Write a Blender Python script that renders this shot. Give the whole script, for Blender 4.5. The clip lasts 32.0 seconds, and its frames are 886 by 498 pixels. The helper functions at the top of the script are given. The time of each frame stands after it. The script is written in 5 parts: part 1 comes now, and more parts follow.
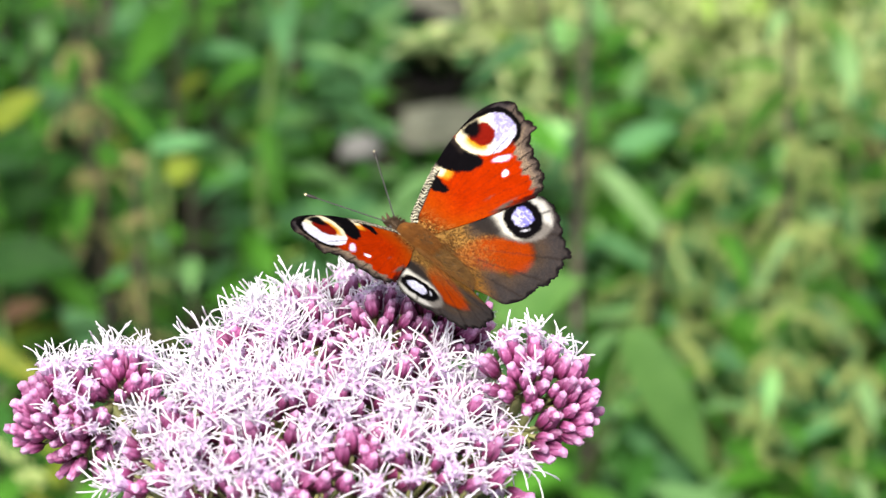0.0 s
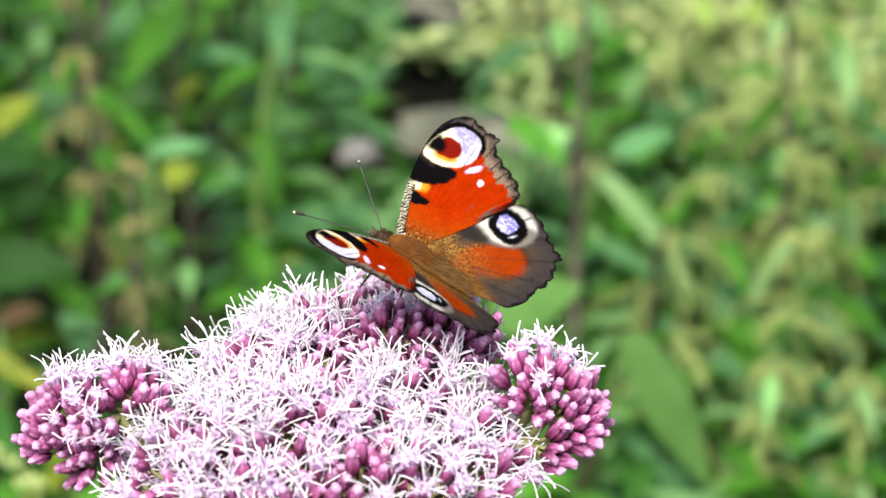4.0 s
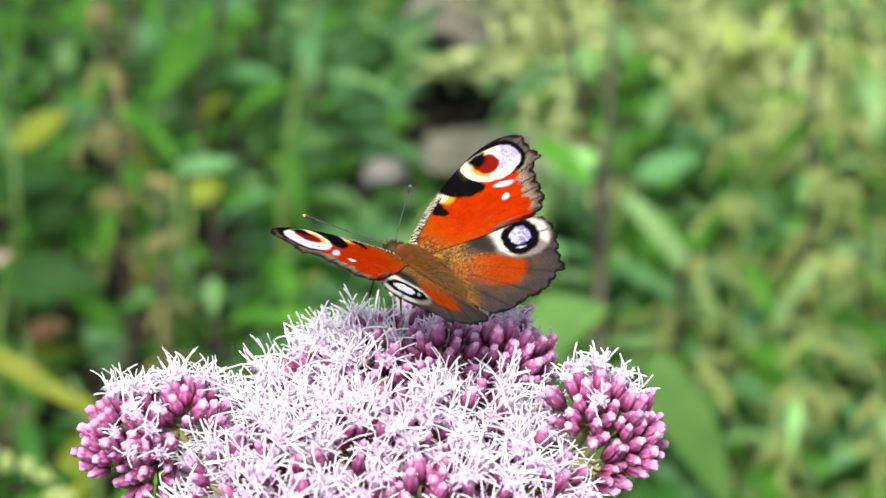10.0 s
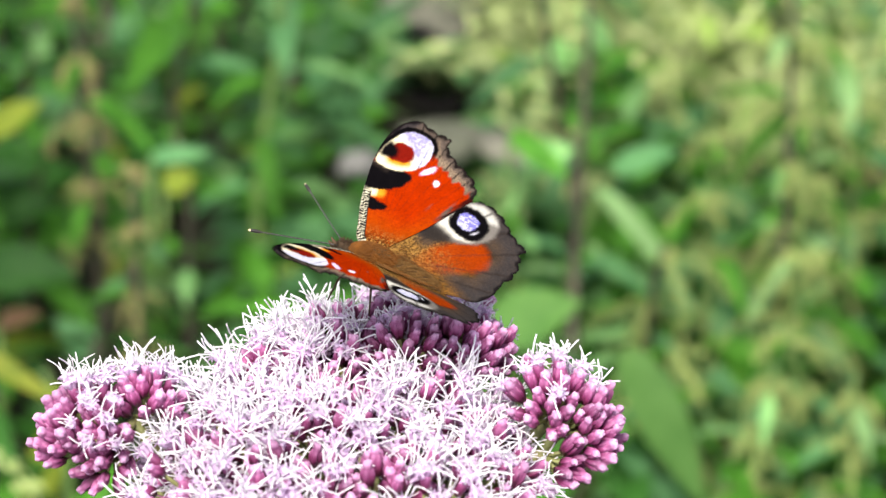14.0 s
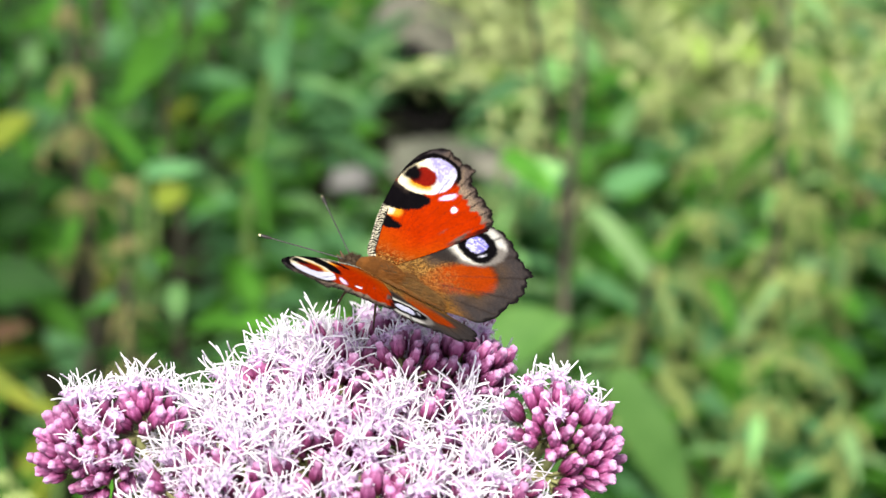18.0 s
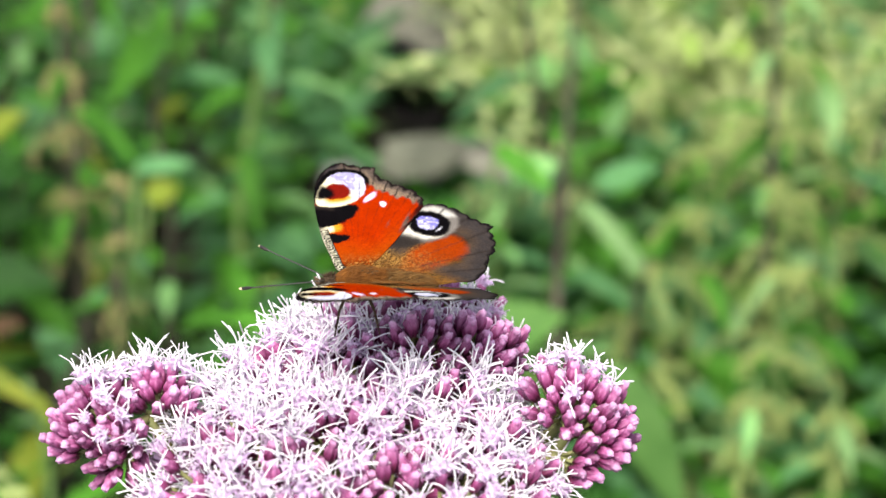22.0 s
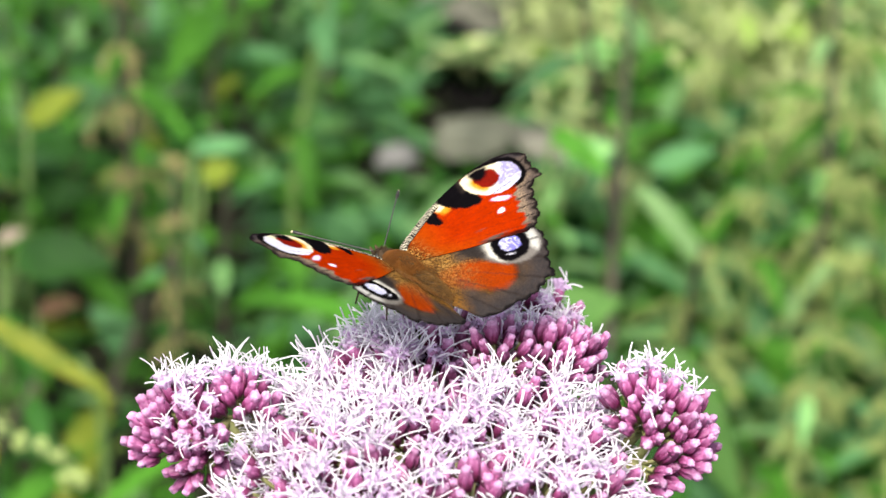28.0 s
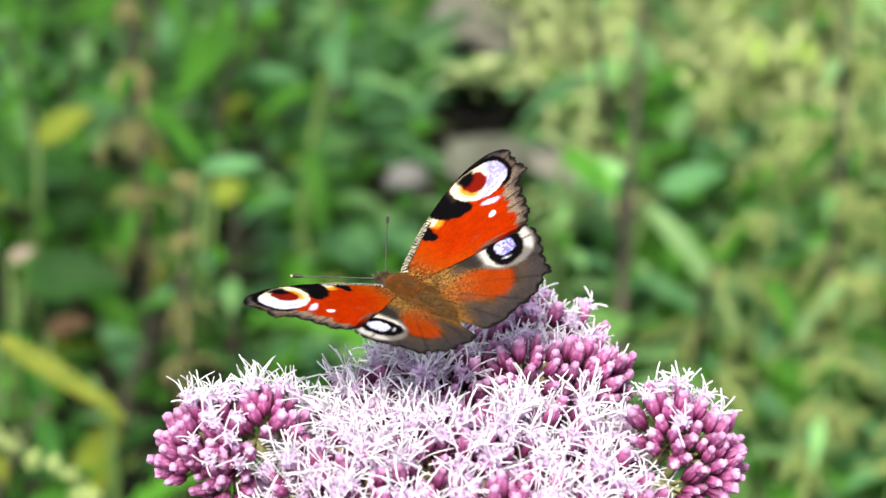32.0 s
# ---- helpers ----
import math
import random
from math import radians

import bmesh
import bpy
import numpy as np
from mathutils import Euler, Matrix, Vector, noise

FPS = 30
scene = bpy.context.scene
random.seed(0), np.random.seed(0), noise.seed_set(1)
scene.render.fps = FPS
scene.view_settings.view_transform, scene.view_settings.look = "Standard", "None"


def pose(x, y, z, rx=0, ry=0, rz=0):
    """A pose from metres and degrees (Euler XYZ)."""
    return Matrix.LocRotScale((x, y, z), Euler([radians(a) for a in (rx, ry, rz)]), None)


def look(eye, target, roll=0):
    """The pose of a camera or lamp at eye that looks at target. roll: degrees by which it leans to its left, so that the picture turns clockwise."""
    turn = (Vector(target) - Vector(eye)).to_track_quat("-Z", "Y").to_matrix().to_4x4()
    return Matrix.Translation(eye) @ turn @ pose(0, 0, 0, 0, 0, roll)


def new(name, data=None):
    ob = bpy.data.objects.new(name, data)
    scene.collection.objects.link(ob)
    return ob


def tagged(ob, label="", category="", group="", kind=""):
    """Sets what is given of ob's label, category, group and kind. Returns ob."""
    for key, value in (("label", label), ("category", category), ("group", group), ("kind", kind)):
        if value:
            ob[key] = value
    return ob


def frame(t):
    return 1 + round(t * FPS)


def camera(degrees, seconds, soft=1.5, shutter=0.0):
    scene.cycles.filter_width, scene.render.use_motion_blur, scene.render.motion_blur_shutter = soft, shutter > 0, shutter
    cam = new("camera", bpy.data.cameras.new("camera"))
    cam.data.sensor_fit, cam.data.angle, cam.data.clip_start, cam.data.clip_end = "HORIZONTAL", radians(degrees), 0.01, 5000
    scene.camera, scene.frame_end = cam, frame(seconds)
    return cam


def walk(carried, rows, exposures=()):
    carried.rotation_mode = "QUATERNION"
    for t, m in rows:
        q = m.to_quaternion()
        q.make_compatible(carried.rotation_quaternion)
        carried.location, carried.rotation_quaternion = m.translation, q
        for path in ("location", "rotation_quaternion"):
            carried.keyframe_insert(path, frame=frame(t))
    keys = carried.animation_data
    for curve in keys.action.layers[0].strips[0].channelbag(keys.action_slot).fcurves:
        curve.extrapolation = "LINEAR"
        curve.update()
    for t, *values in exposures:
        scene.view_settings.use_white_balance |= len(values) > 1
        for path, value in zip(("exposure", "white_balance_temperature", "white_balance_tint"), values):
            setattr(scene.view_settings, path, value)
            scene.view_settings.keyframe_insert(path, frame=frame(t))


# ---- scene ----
FIELD = 22.0
cam = camera(FIELD, 32.0, soft=1.5)
# a small aperture: the herbs behind are soft, the flower head is sharp
cam.data.dof.use_dof = True
cam.data.dof.focus_distance = 0.424
cam.data.dof.aperture_fstop = 17.0
walk(cam, [
    (0, pose(0.0095, 0.0005, 0.7187, 61.396, 0.350, -0.524)),
    (0.5, pose(0.0083, -0.0006, 0.7182, 61.390, 0.272, -0.475)),
    (1, pose(0.0091, 0.0008, 0.7194, 61.240, 0.091, -0.333)),
    (1.5, pose(0.0083, 0.0021, 0.7200, 61.246, 0.001, -0.524)),
    (2, pose(0.0084, 0.0032, 0.7203, 61.302, -0.058, -0.596)),
    (2.5, pose(0.0081, 0.0029, 0.7198, 61.423, 0.060, -0.637)),
    (3, pose(0.0072, 0.0023, 0.7193, 61.441, 0.134, -0.648)),
    (3.5, pose(0.0063, 0.0026, 0.7189, 61.447, 0.139, -0.639)),
    (5.5, pose(0.0062, 0.0030, 0.7207, 61.552, 0.137, -0.634)),
    (6, pose(0.0044, 0.0017, 0.7210, 61.653, 0.068, -0.615)),
    (6.5, pose(0.0021, 0.0010, 0.7206, 61.821, 0.058, -0.508)),
    (7, pose(0.0010, 0.0018, 0.7208, 61.836, 0.007, -0.370)),
    (7.5, pose(0.0013, 0.0020, 0.7192, 61.930, 0.026, -0.154)),
    (8, pose(0.0005, 0.0006, 0.7199, 61.906, -0.056, -0.123)),
    (8.5, pose(-0.0008, 0.0003, 0.7202, 61.913, -0.101, -0.055)),
    (9, pose(0.0001, -0.0000, 0.7200, 62.004, 0.006, 0.001)),
    (9.5, pose(0.0014, -0.0007, 0.7197, 62.044, 0.020, -0.027)),
    (10, pose(-0.0030, -0.0004, 0.7210, 61.961, -0.469, -0.082)),
    (10.5, pose(-0.0024, 0.0019, 0.7196, 62.042, -0.648, 0.086)),
    (11, pose(0.0013, 0.0034, 0.7186, 62.074, -0.469, 0.041)),
    (11.5, pose(0.0003, 0.0028, 0.7180, 62.079, -0.458, -0.172)),
    (12, pose(-0.0000, 0.0014, 0.7191, 61.886, -0.677, 0.018)),
    (12.5, pose(0.0019, 0.0011, 0.7197, 61.819, -0.663, 0.031)),
    (13, pose(0.0027, 0.0025, 0.7195, 61.769, -0.727, -0.193)),
    (13.5, pose(0.0010, 0.0018, 0.7196, 61.793, -0.850, -0.306)),
    (15.5, pose(0.0013, 0.0013, 0.7195, 61.727, -1.447, -0.313)),
    (16, pose(-0.0006, 0.0004, 0.7201, 61.745, -1.538, -0.459)),
    (16.5, pose(-0.0020, 0.0012, 0.7200, 61.833, -1.622, -0.518)),
    (17, pose(-0.0019, 0.0020, 0.7211, 61.853, -1.587, -0.506)),
    (17.5, pose(-0.0017, 0.0016, 0.7217, 62.039, -1.688, -0.366)),
    (18, pose(-0.0020, 0.0005, 0.7209, 62.187, -1.696, -0.379)),
    (18.5, pose(-0.0041, 0.0002, 0.7199, 62.271, -1.869, -0.482)),
    (19, pose(-0.0034, 0.0011, 0.7199, 62.262, -1.730, -0.446)),
    (19.5, pose(-0.0015, -0.0005, 0.7191, 62.460, -1.851, -0.491)),
    (20, pose(-0.0035, -0.0010, 0.7196, 62.510, -1.819, -0.900)),
    (20.5, pose(-0.0041, -0.0020, 0.7178, 62.577, -1.945, -0.897)),
    (21, pose(-0.0063, -0.0025, 0.7184, 62.486, -2.102, -0.961)),
    (21.5, pose(-0.0060, -0.0016, 0.7166, 62.473, -1.912, -0.883)),
    (22, pose(-0.0078, -0.0007, 0.7160, 62.324, -1.854, -0.825)),
    (22.5, pose(-0.0105, 0.0001, 0.7156, 62.178, -1.676, -0.357)),
    (23, pose(-0.0133, -0.0006, 0.7152, 62.108, -1.517, 0.063)),
    (23.5, pose(-0.0140, -0.0009, 0.7167, 61.889, -1.221, 0.391)),
    (24, pose(-0.0140, -0.0007, 0.7174, 61.772, -1.175, 0.664)),
    (24.5, pose(-0.0145, 0.0001, 0.7184, 61.666, -1.149, 0.778)),
    (26.5, pose(-0.0167, -0.0003, 0.7159, 61.696, -1.216, 0.622)),
    (27, pose(-0.0163, 0.0004, 0.7166, 61.560, -1.321, 0.480)),
    (27.5, pose(-0.0158, 0.0016, 0.7192, 61.464, -1.513, 0.416)),
    (28, pose(-0.0154, 0.0032, 0.7215, 61.512, -1.795, 0.315)),
    (28.5, pose(-0.0138, 0.0031, 0.7206, 61.951, -1.795, 0.130)),
    (29, pose(-0.0147, 0.0031, 0.7201, 62.028, -1.896, -0.131)),
    (29.5, pose(-0.0169, 0.0019, 0.7196, 62.160, -1.903, -0.190)),
    (30, pose(-0.0174, 0.0019, 0.7181, 62.233, -1.825, -0.162)),
    (30.5, pose(-0.0202, 0.0008, 0.7176, 62.248, -1.961, -0.102)),
    (31, pose(-0.0199, 0.0020, 0.7181, 62.157, -1.830, 0.152)),
    (31.5, pose(-0.0197, 0.0028, 0.7197, 62.059, -1.798, 0.299)),
    (32, pose(-0.0202, 0.0033, 0.7210, 62.018, -1.956, 0.434)),
])
# butterfly: seconds, place, turn, lift of right and left wings, sweep of right and left fore and hind wings
FLIGHT = [
    (0, 0.0083, 0.3818, 0.5114, -7.4, -22.7, 142.6, 27.8, 28.5, -12.8, -4.6, -17.3, -12.4),
    (0.5, 0.0086, 0.3834, 0.5108, -6.6, -26.2, 141.2, 26.9, 27.5, -9.2, -4.7, -14.3, -8.8),
    (1, 0.0084, 0.3847, 0.5100, -7.7, -26.0, 142.6, 27.1, 28.5, -8.7, -4.1, -13.1, -7.3),
    (1.5, 0.0082, 0.3783, 0.5131, -9.1, -27.9, 155.0, 17.8, 22.1, -8.7, -0.4, -13.7, -7.4),
    (2, 0.0064, 0.3760, 0.5135, -2.9, -18.1, 162.8, 19.2, 27.5, -14.7, -1.2, -19.7, -9.0),
    (2.5, 0.0065, 0.3780, 0.5124, -2.4, -18.3, 159.0, 19.0, 27.9, -14.1, -0.2, -18.7, -7.6),
    (3, 0.0058, 0.3797, 0.5116, 1.4, -21.1, 154.3, 19.0, 28.8, -12.2, -1.3, -15.8, -5.7),
    (3.5, 0.0061, 0.3785, 0.5127, -2.4, -27.1, 154.9, 17.6, 26.6, -10.2, -1.4, -15.2, -5.2),
    (5.5, -0.0001, 0.3775, 0.5140, -9.2, -14.7, 160.3, 28.3, 33.1, -12.6, -4.1, -18.8, -11.1),
    (6, -0.0003, 0.3740, 0.5157, -9.8, -14.8, 161.7, 28.9, 33.4, -14.4, -4.6, -19.8, -12.4),
    (6.5, -0.0003, 0.3758, 0.5149, -8.9, -14.9, 159.5, 28.3, 32.4, -12.7, -5.4, -19.0, -11.6),
    (7, -0.0003, 0.3765, 0.5145, -6.5, -12.0, 154.8, 28.6, 33.3, -15.0, -6.8, -20.0, -13.3),
    (7.5, -0.0005, 0.3771, 0.5146, -5.2, -12.5, 151.2, 27.7, 32.2, -13.1, -7.7, -18.7, -13.6),
    (8, -0.0017, 0.3780, 0.5141, -4.9, -7.6, 146.1, 28.1, 32.5, -15.4, -9.7, -19.1, -16.9),
    (8.5, -0.0015, 0.3754, 0.5158, -7.4, -10.5, 143.1, 27.0, 31.6, -13.8, -10.3, -18.8, -14.6),
    (9, -0.0029, 0.3770, 0.5146, -8.6, -10.6, 145.9, 28.3, 34.1, -14.9, -12.0, -19.1, -16.0),
    (9.5, -0.0057, 0.3778, 0.5158, -5.9, -7.3, 140.0, 23.5, 29.7, -12.5, -12.2, -18.5, -15.9),
    (10, -0.0050, 0.3759, 0.5173, -4.3, -8.3, 132.8, 23.0, 29.9, -13.4, -11.0, -18.9, -19.3),
    (10.5, -0.0045, 0.3797, 0.5155, -5.0, -10.4, 132.1, 23.9, 30.4, -12.4, -12.1, -18.4, -17.2),
    (11, -0.0045, 0.3779, 0.5162, -5.7, -8.9, 131.8, 23.3, 30.2, -13.0, -10.2, -18.5, -19.0),
    (11.5, -0.0043, 0.3817, 0.5144, -5.9, -10.7, 132.2, 24.1, 31.1, -12.7, -11.2, -18.5, -16.0),
    (12, -0.0059, 0.3779, 0.5155, -8.9, -9.4, 145.5, 22.9, 31.1, -13.6, -9.2, -19.0, -16.5),
    (12.5, -0.0061, 0.3737, 0.5158, -10.5, -10.0, 165.7, 18.3, 27.5, -11.0, -5.8, -18.0, -15.7),
    (13, -0.0051, 0.3758, 0.5163, -7.2, -16.9, 161.3, 18.3, 28.1, -12.4, -5.0, -19.9, -15.6),
    (13.5, -0.0049, 0.3757, 0.5162, -6.0, -17.3, 161.3, 18.3, 28.4, -12.2, -4.0, -18.7, -14.6),
    (15.5, -0.0045, 0.3746, 0.5169, -7.1, -18.2, 162.8, 16.2, 29.8, -16.6, -5.1, -20.3, -10.6),
    (16, -0.0043, 0.3753, 0.5166, -7.7, -17.2, 162.6, 16.4, 29.8, -16.7, -5.3, -20.1, -10.6),
    (16.5, -0.0038, 0.3770, 0.5160, -5.8, -17.5, 159.1, 15.7, 29.6, -16.6, -6.1, -18.2, -9.5),
    (17, -0.0038, 0.3763, 0.5165, -5.7, -18.1, 158.3, 15.6, 29.6, -16.6, -6.3, -18.2, -10.1),
    (17.5, -0.0039, 0.3764, 0.5163, -5.5, -17.3, 157.8, 15.4, 29.5, -16.9, -6.9, -18.1, -10.6),
    (18, -0.0038, 0.3763, 0.5164, -5.7, -18.2, 157.9, 15.5, 29.5, -16.7, -6.8, -18.2, -10.4),
    (18.5, -0.0042, 0.3760, 0.5163, -7.0, -17.0, 159.0, 16.1, 29.7, -16.8, -6.4, -18.3, -10.8),
    (19, -0.0038, 0.3762, 0.5167, -6.2, -17.5, 157.2, 16.0, 30.1, -17.0, -7.5, -18.3, -11.3),
    (19.5, -0.0029, 0.3718, 0.5187, -7.2, -18.1, 164.0, 10.8, 25.9, -15.3, -7.2, -17.0, -10.5),
    (20, -0.0053, 0.3702, 0.5181, -10.5, -13.2, 167.4, 15.7, 29.6, -17.3, -7.6, -19.0, -12.0),
    (20.5, -0.0054, 0.3711, 0.5181, -9.7, -16.1, 165.2, 15.2, 29.0, -14.9, -7.4, -17.1, -11.3),
    (21, -0.0077, 0.3693, 0.5174, -10.6, -9.9, 171.4, 15.6, 27.6, -15.0, -7.6, -17.8, -13.0),
    (21.5, -0.0110, 0.3709, 0.5143, -8.3, -1.9, 178.1, 14.0, 24.8, -8.6, -7.8, -18.1, -13.4),
    (22, -0.0093, 0.3691, 0.5153, -2.7, -1.6, 178.8, 11.7, 24.8, -11.4, -9.7, -16.2, -16.7),
    (22.5, -0.0108, 0.3718, 0.5137, -6.6, -4.0, 173.2, 14.7, 25.9, -9.5, -9.6, -15.9, -15.0),
    (23, -0.0109, 0.3687, 0.5151, -2.3, -5.9, 177.3, 9.1, 22.4, -11.6, -11.6, -16.5, -16.5),
    (23.5, -0.0118, 0.3705, 0.5139, -5.6, -5.9, 174.6, 13.8, 25.4, -9.1, -10.0, -15.8, -15.3),
    (24, -0.0129, 0.3665, 0.5173, 0.6, -10.0, 169.6, 11.0, 24.7, -11.8, -10.6, -16.0, -17.6),
    (24.5, -0.0147, 0.3710, 0.5158, -1.6, -11.1, 162.7, 11.3, 25.1, -10.0, -9.5, -15.5, -15.8),
    (26.5, -0.0176, 0.3713, 0.5162, -1.2, -4.3, 140.5, 21.6, 25.0, -15.3, -11.7, -17.0, -13.5),
    (27, -0.0176, 0.3732, 0.5150, 0.9, -0.7, 136.4, 24.1, 27.9, -16.1, -11.3, -17.7, -15.0),
    (27.5, -0.0175, 0.3721, 0.5163, -0.4, -4.9, 135.3, 20.4, 23.2, -16.4, -10.7, -17.8, -13.7),
    (28, -0.0174, 0.3725, 0.5165, -1.0, -5.2, 131.1, 22.6, 24.6, -16.7, -10.3, -17.4, -12.8),
    (28.5, -0.0176, 0.3718, 0.5167, -5.2, -5.6, 130.1, 24.2, 23.4, -17.2, -8.2, -18.0, -12.1),
    (29, -0.0181, 0.3713, 0.5173, -11.2, -7.2, 131.1, 23.0, 20.1, -19.3, -5.8, -19.9, -10.2),
    (29.5, -0.0186, 0.3723, 0.5174, -12.1, -7.7, 133.5, 26.3, 23.3, -19.8, -3.3, -21.1, -7.8),
    (30, -0.0190, 0.3721, 0.5172, -13.9, -5.3, 133.9, 26.8, 22.8, -19.8, -4.1, -20.7, -8.8),
    (30.5, -0.0198, 0.3706, 0.5171, -15.8, -1.9, 132.8, 25.5, 20.4, -18.8, -7.6, -20.3, -12.0),
    (31, -0.0216, 0.3726, 0.5162, -18.5, 4.4, 126.5, 24.5, 19.9, -19.9, -10.2, -22.6, -17.0),
    (31.5, -0.0227, 0.3750, 0.5140, -15.5, 5.1, 130.1, 24.0, 18.9, -16.8, -14.2, -20.5, -18.5),
    (32, -0.0219, 0.3719, 0.5160, -10.3, 0.5, 131.8, 25.4, 21.5, -16.2, -13.3, -16.7, -16.7),
]
# way in which a feeler points, in the butterfly's space
NEAR_FEELER = [
    (0, 0.87, 0.49, 0.04),
    (0.5, 0.84, 0.54, -0.04),
    (1, 0.85, 0.53, -0.04),
    (1.5, 0.83, 0.56, 0.09),
    (2, 0.86, 0.46, 0.21),
    (2.5, 0.96, 0.28, -0.02),
    (3, 0.95, 0.30, -0.01),
    (3.5, 0.86, 0.50, 0.04),
    (5.5, 0.89, 0.45, 0.04),
    (6, 0.86, 0.50, 0.13),
    (6.5, 0.89, 0.45, 0.05),
    (7, 0.93, 0.37, 0.06),
    (7.5, 0.92, 0.39, 0.11),
    (8, 0.87, 0.46, 0.20),
    (8.5, 0.85, 0.48, 0.19),
    (9, 0.87, 0.46, 0.18),
    (9.5, 0.79, 0.59, 0.17),
    (10, 0.70, 0.64, 0.31),
    (11, 0.74, 0.61, 0.28),
    (12, 0.82, 0.57, 0.07),
    (13, 0.88, 0.48, 0.04),
    (15.5, 0.95, 0.30, -0.10),
    (16, 0.95, 0.29, -0.08),
    (16.5, 0.95, 0.30, -0.03),
    (17, 0.95, 0.30, -0.02),
    (17.5, 0.95, 0.32, -0.02),
    (18, 0.95, 0.31, -0.02),
    (18.5, 0.95, 0.30, -0.01),
    (19, 0.94, 0.33, -0.02),
    (19.5, 0.90, 0.44, 0.03),
    (20, 0.88, 0.46, 0.13),
    (20.5, 0.87, 0.48, 0.10),
    (21, 0.76, 0.57, 0.30),
    (22, 0.88, 0.46, 0.12),
    (23, 0.80, 0.54, 0.27),
    (24, 0.80, 0.56, 0.22),
    (27, 0.86, 0.48, 0.10),
    (28, 0.85, 0.53, 0.00),
    (29, 0.88, 0.48, -0.03),
    (30, 0.88, 0.47, -0.02),
    (31, 0.79, 0.60, 0.10),
    (32, 0.79, 0.61, 0.01),
]
# way in which a feeler points, in the butterfly's space
FAR_FEELER = [
    (0, 0.83, -0.56, 0.04),
    (2, 0.73, -0.68, 0.09),
    (6, 0.73, -0.68, 0.09),
    (7, 0.67, -0.73, 0.16),
    (8, 0.65, -0.73, 0.23),
    (9, 0.67, -0.73, 0.14),
    (10, 0.62, -0.78, 0.09),
    (11, 0.67, -0.74, 0.08),
    (12, 0.85, -0.52, -0.11),
    (13, 0.75, -0.66, -0.03),
    (19, 0.72, -0.70, -0.01),
    (20, 0.73, -0.68, -0.03),
    (21, 0.81, -0.58, -0.05),
    (22, 0.77, -0.64, -0.04),
    (23, 0.83, -0.55, 0.04),
    (24, 0.77, -0.64, 0.07),
    (27, 0.67, -0.72, 0.20),
    (28, 0.65, -0.74, 0.17),
    (29, 0.61, -0.78, 0.14),
    (30, 0.63, -0.77, 0.09),
    (31, 0.70, -0.70, 0.13),
    (32, 0.73, -0.68, 0.12),
]

# ---------------------------------------------------------------- world, sun
world = bpy.data.worlds.new("sky")
scene.world = world
world.use_nodes = True
_nt = world.node_tree
_sky = _nt.nodes.new("ShaderNodeTexSky")
_sky.sky_type = "NISHITA"
_sky.sun_disc = False
_sky.sun_elevation = radians(58)
_sky.sun_rotation = radians(-157)
_haze = _nt.nodes.new("ShaderNodeHueSaturation")
_haze.inputs["Saturation"].default_value = 0.4
_nt.links.new(_sky.outputs["Color"], _haze.inputs["Color"])
_nt.links.new(_haze.outputs["Color"], _nt.nodes["Background"].inputs["Color"])
_nt.nodes["Background"].inputs["Strength"].default_value = 0.15
sun = new("sun", bpy.data.lights.new("sun", "SUN"))
sun.data.energy = 3.75
sun.data.angle = radians(24)
sun.data.color = (1.0, 0.95, 0.87)
sun.matrix_world = look((-0.62, -1.45, 2.5), (0, 0, 0))
scene.view_settings.exposure = 0.95

# ---------------------------------------------------------------- helpers


def part(name, bm, material, parent, label="", kind=""):
    """Links a bmesh as one mesh object under a thing or a part."""
    me = bpy.data.meshes.new(name)
    bm.to_mesh(me)
    bm.free()
    for p in me.polygons:
        p.use_smooth = True
    if material:
        me.materials.append(material)
    ob = new(name, me)
    ob.parent = parent
    return tagged(ob, label=label, kind=kind)


def piece(name, me, parent, m):
    """A piece on shared mesh data, at the pose m in its parent's space."""
    ob = new(name, me)
    ob.parent = parent
    ob.matrix_basis = m
    return ob


def mesh_from(name, verts, faces, materials, smooth=True, slots=None):
    me = bpy.data.meshes.new(name)
    me.from_pydata([tuple(v) for v in verts], [], [tuple(f) for f in faces])
    for mt in materials:
        me.materials.append(mt)
    if smooth:
        me.polygons.foreach_set("use_smooth", [True] * len(me.polygons))
    if slots is not None:
        me.polygons.foreach_set("material_index", slots)
    me.update()
    return me


def thing(name, label, category, group="", kind="", m=None):
    ob = new(name)
    ob.empty_display_size = 0.01
    if m is not None:
        ob.matrix_basis = m
    return tagged(ob, label, category, group, kind)


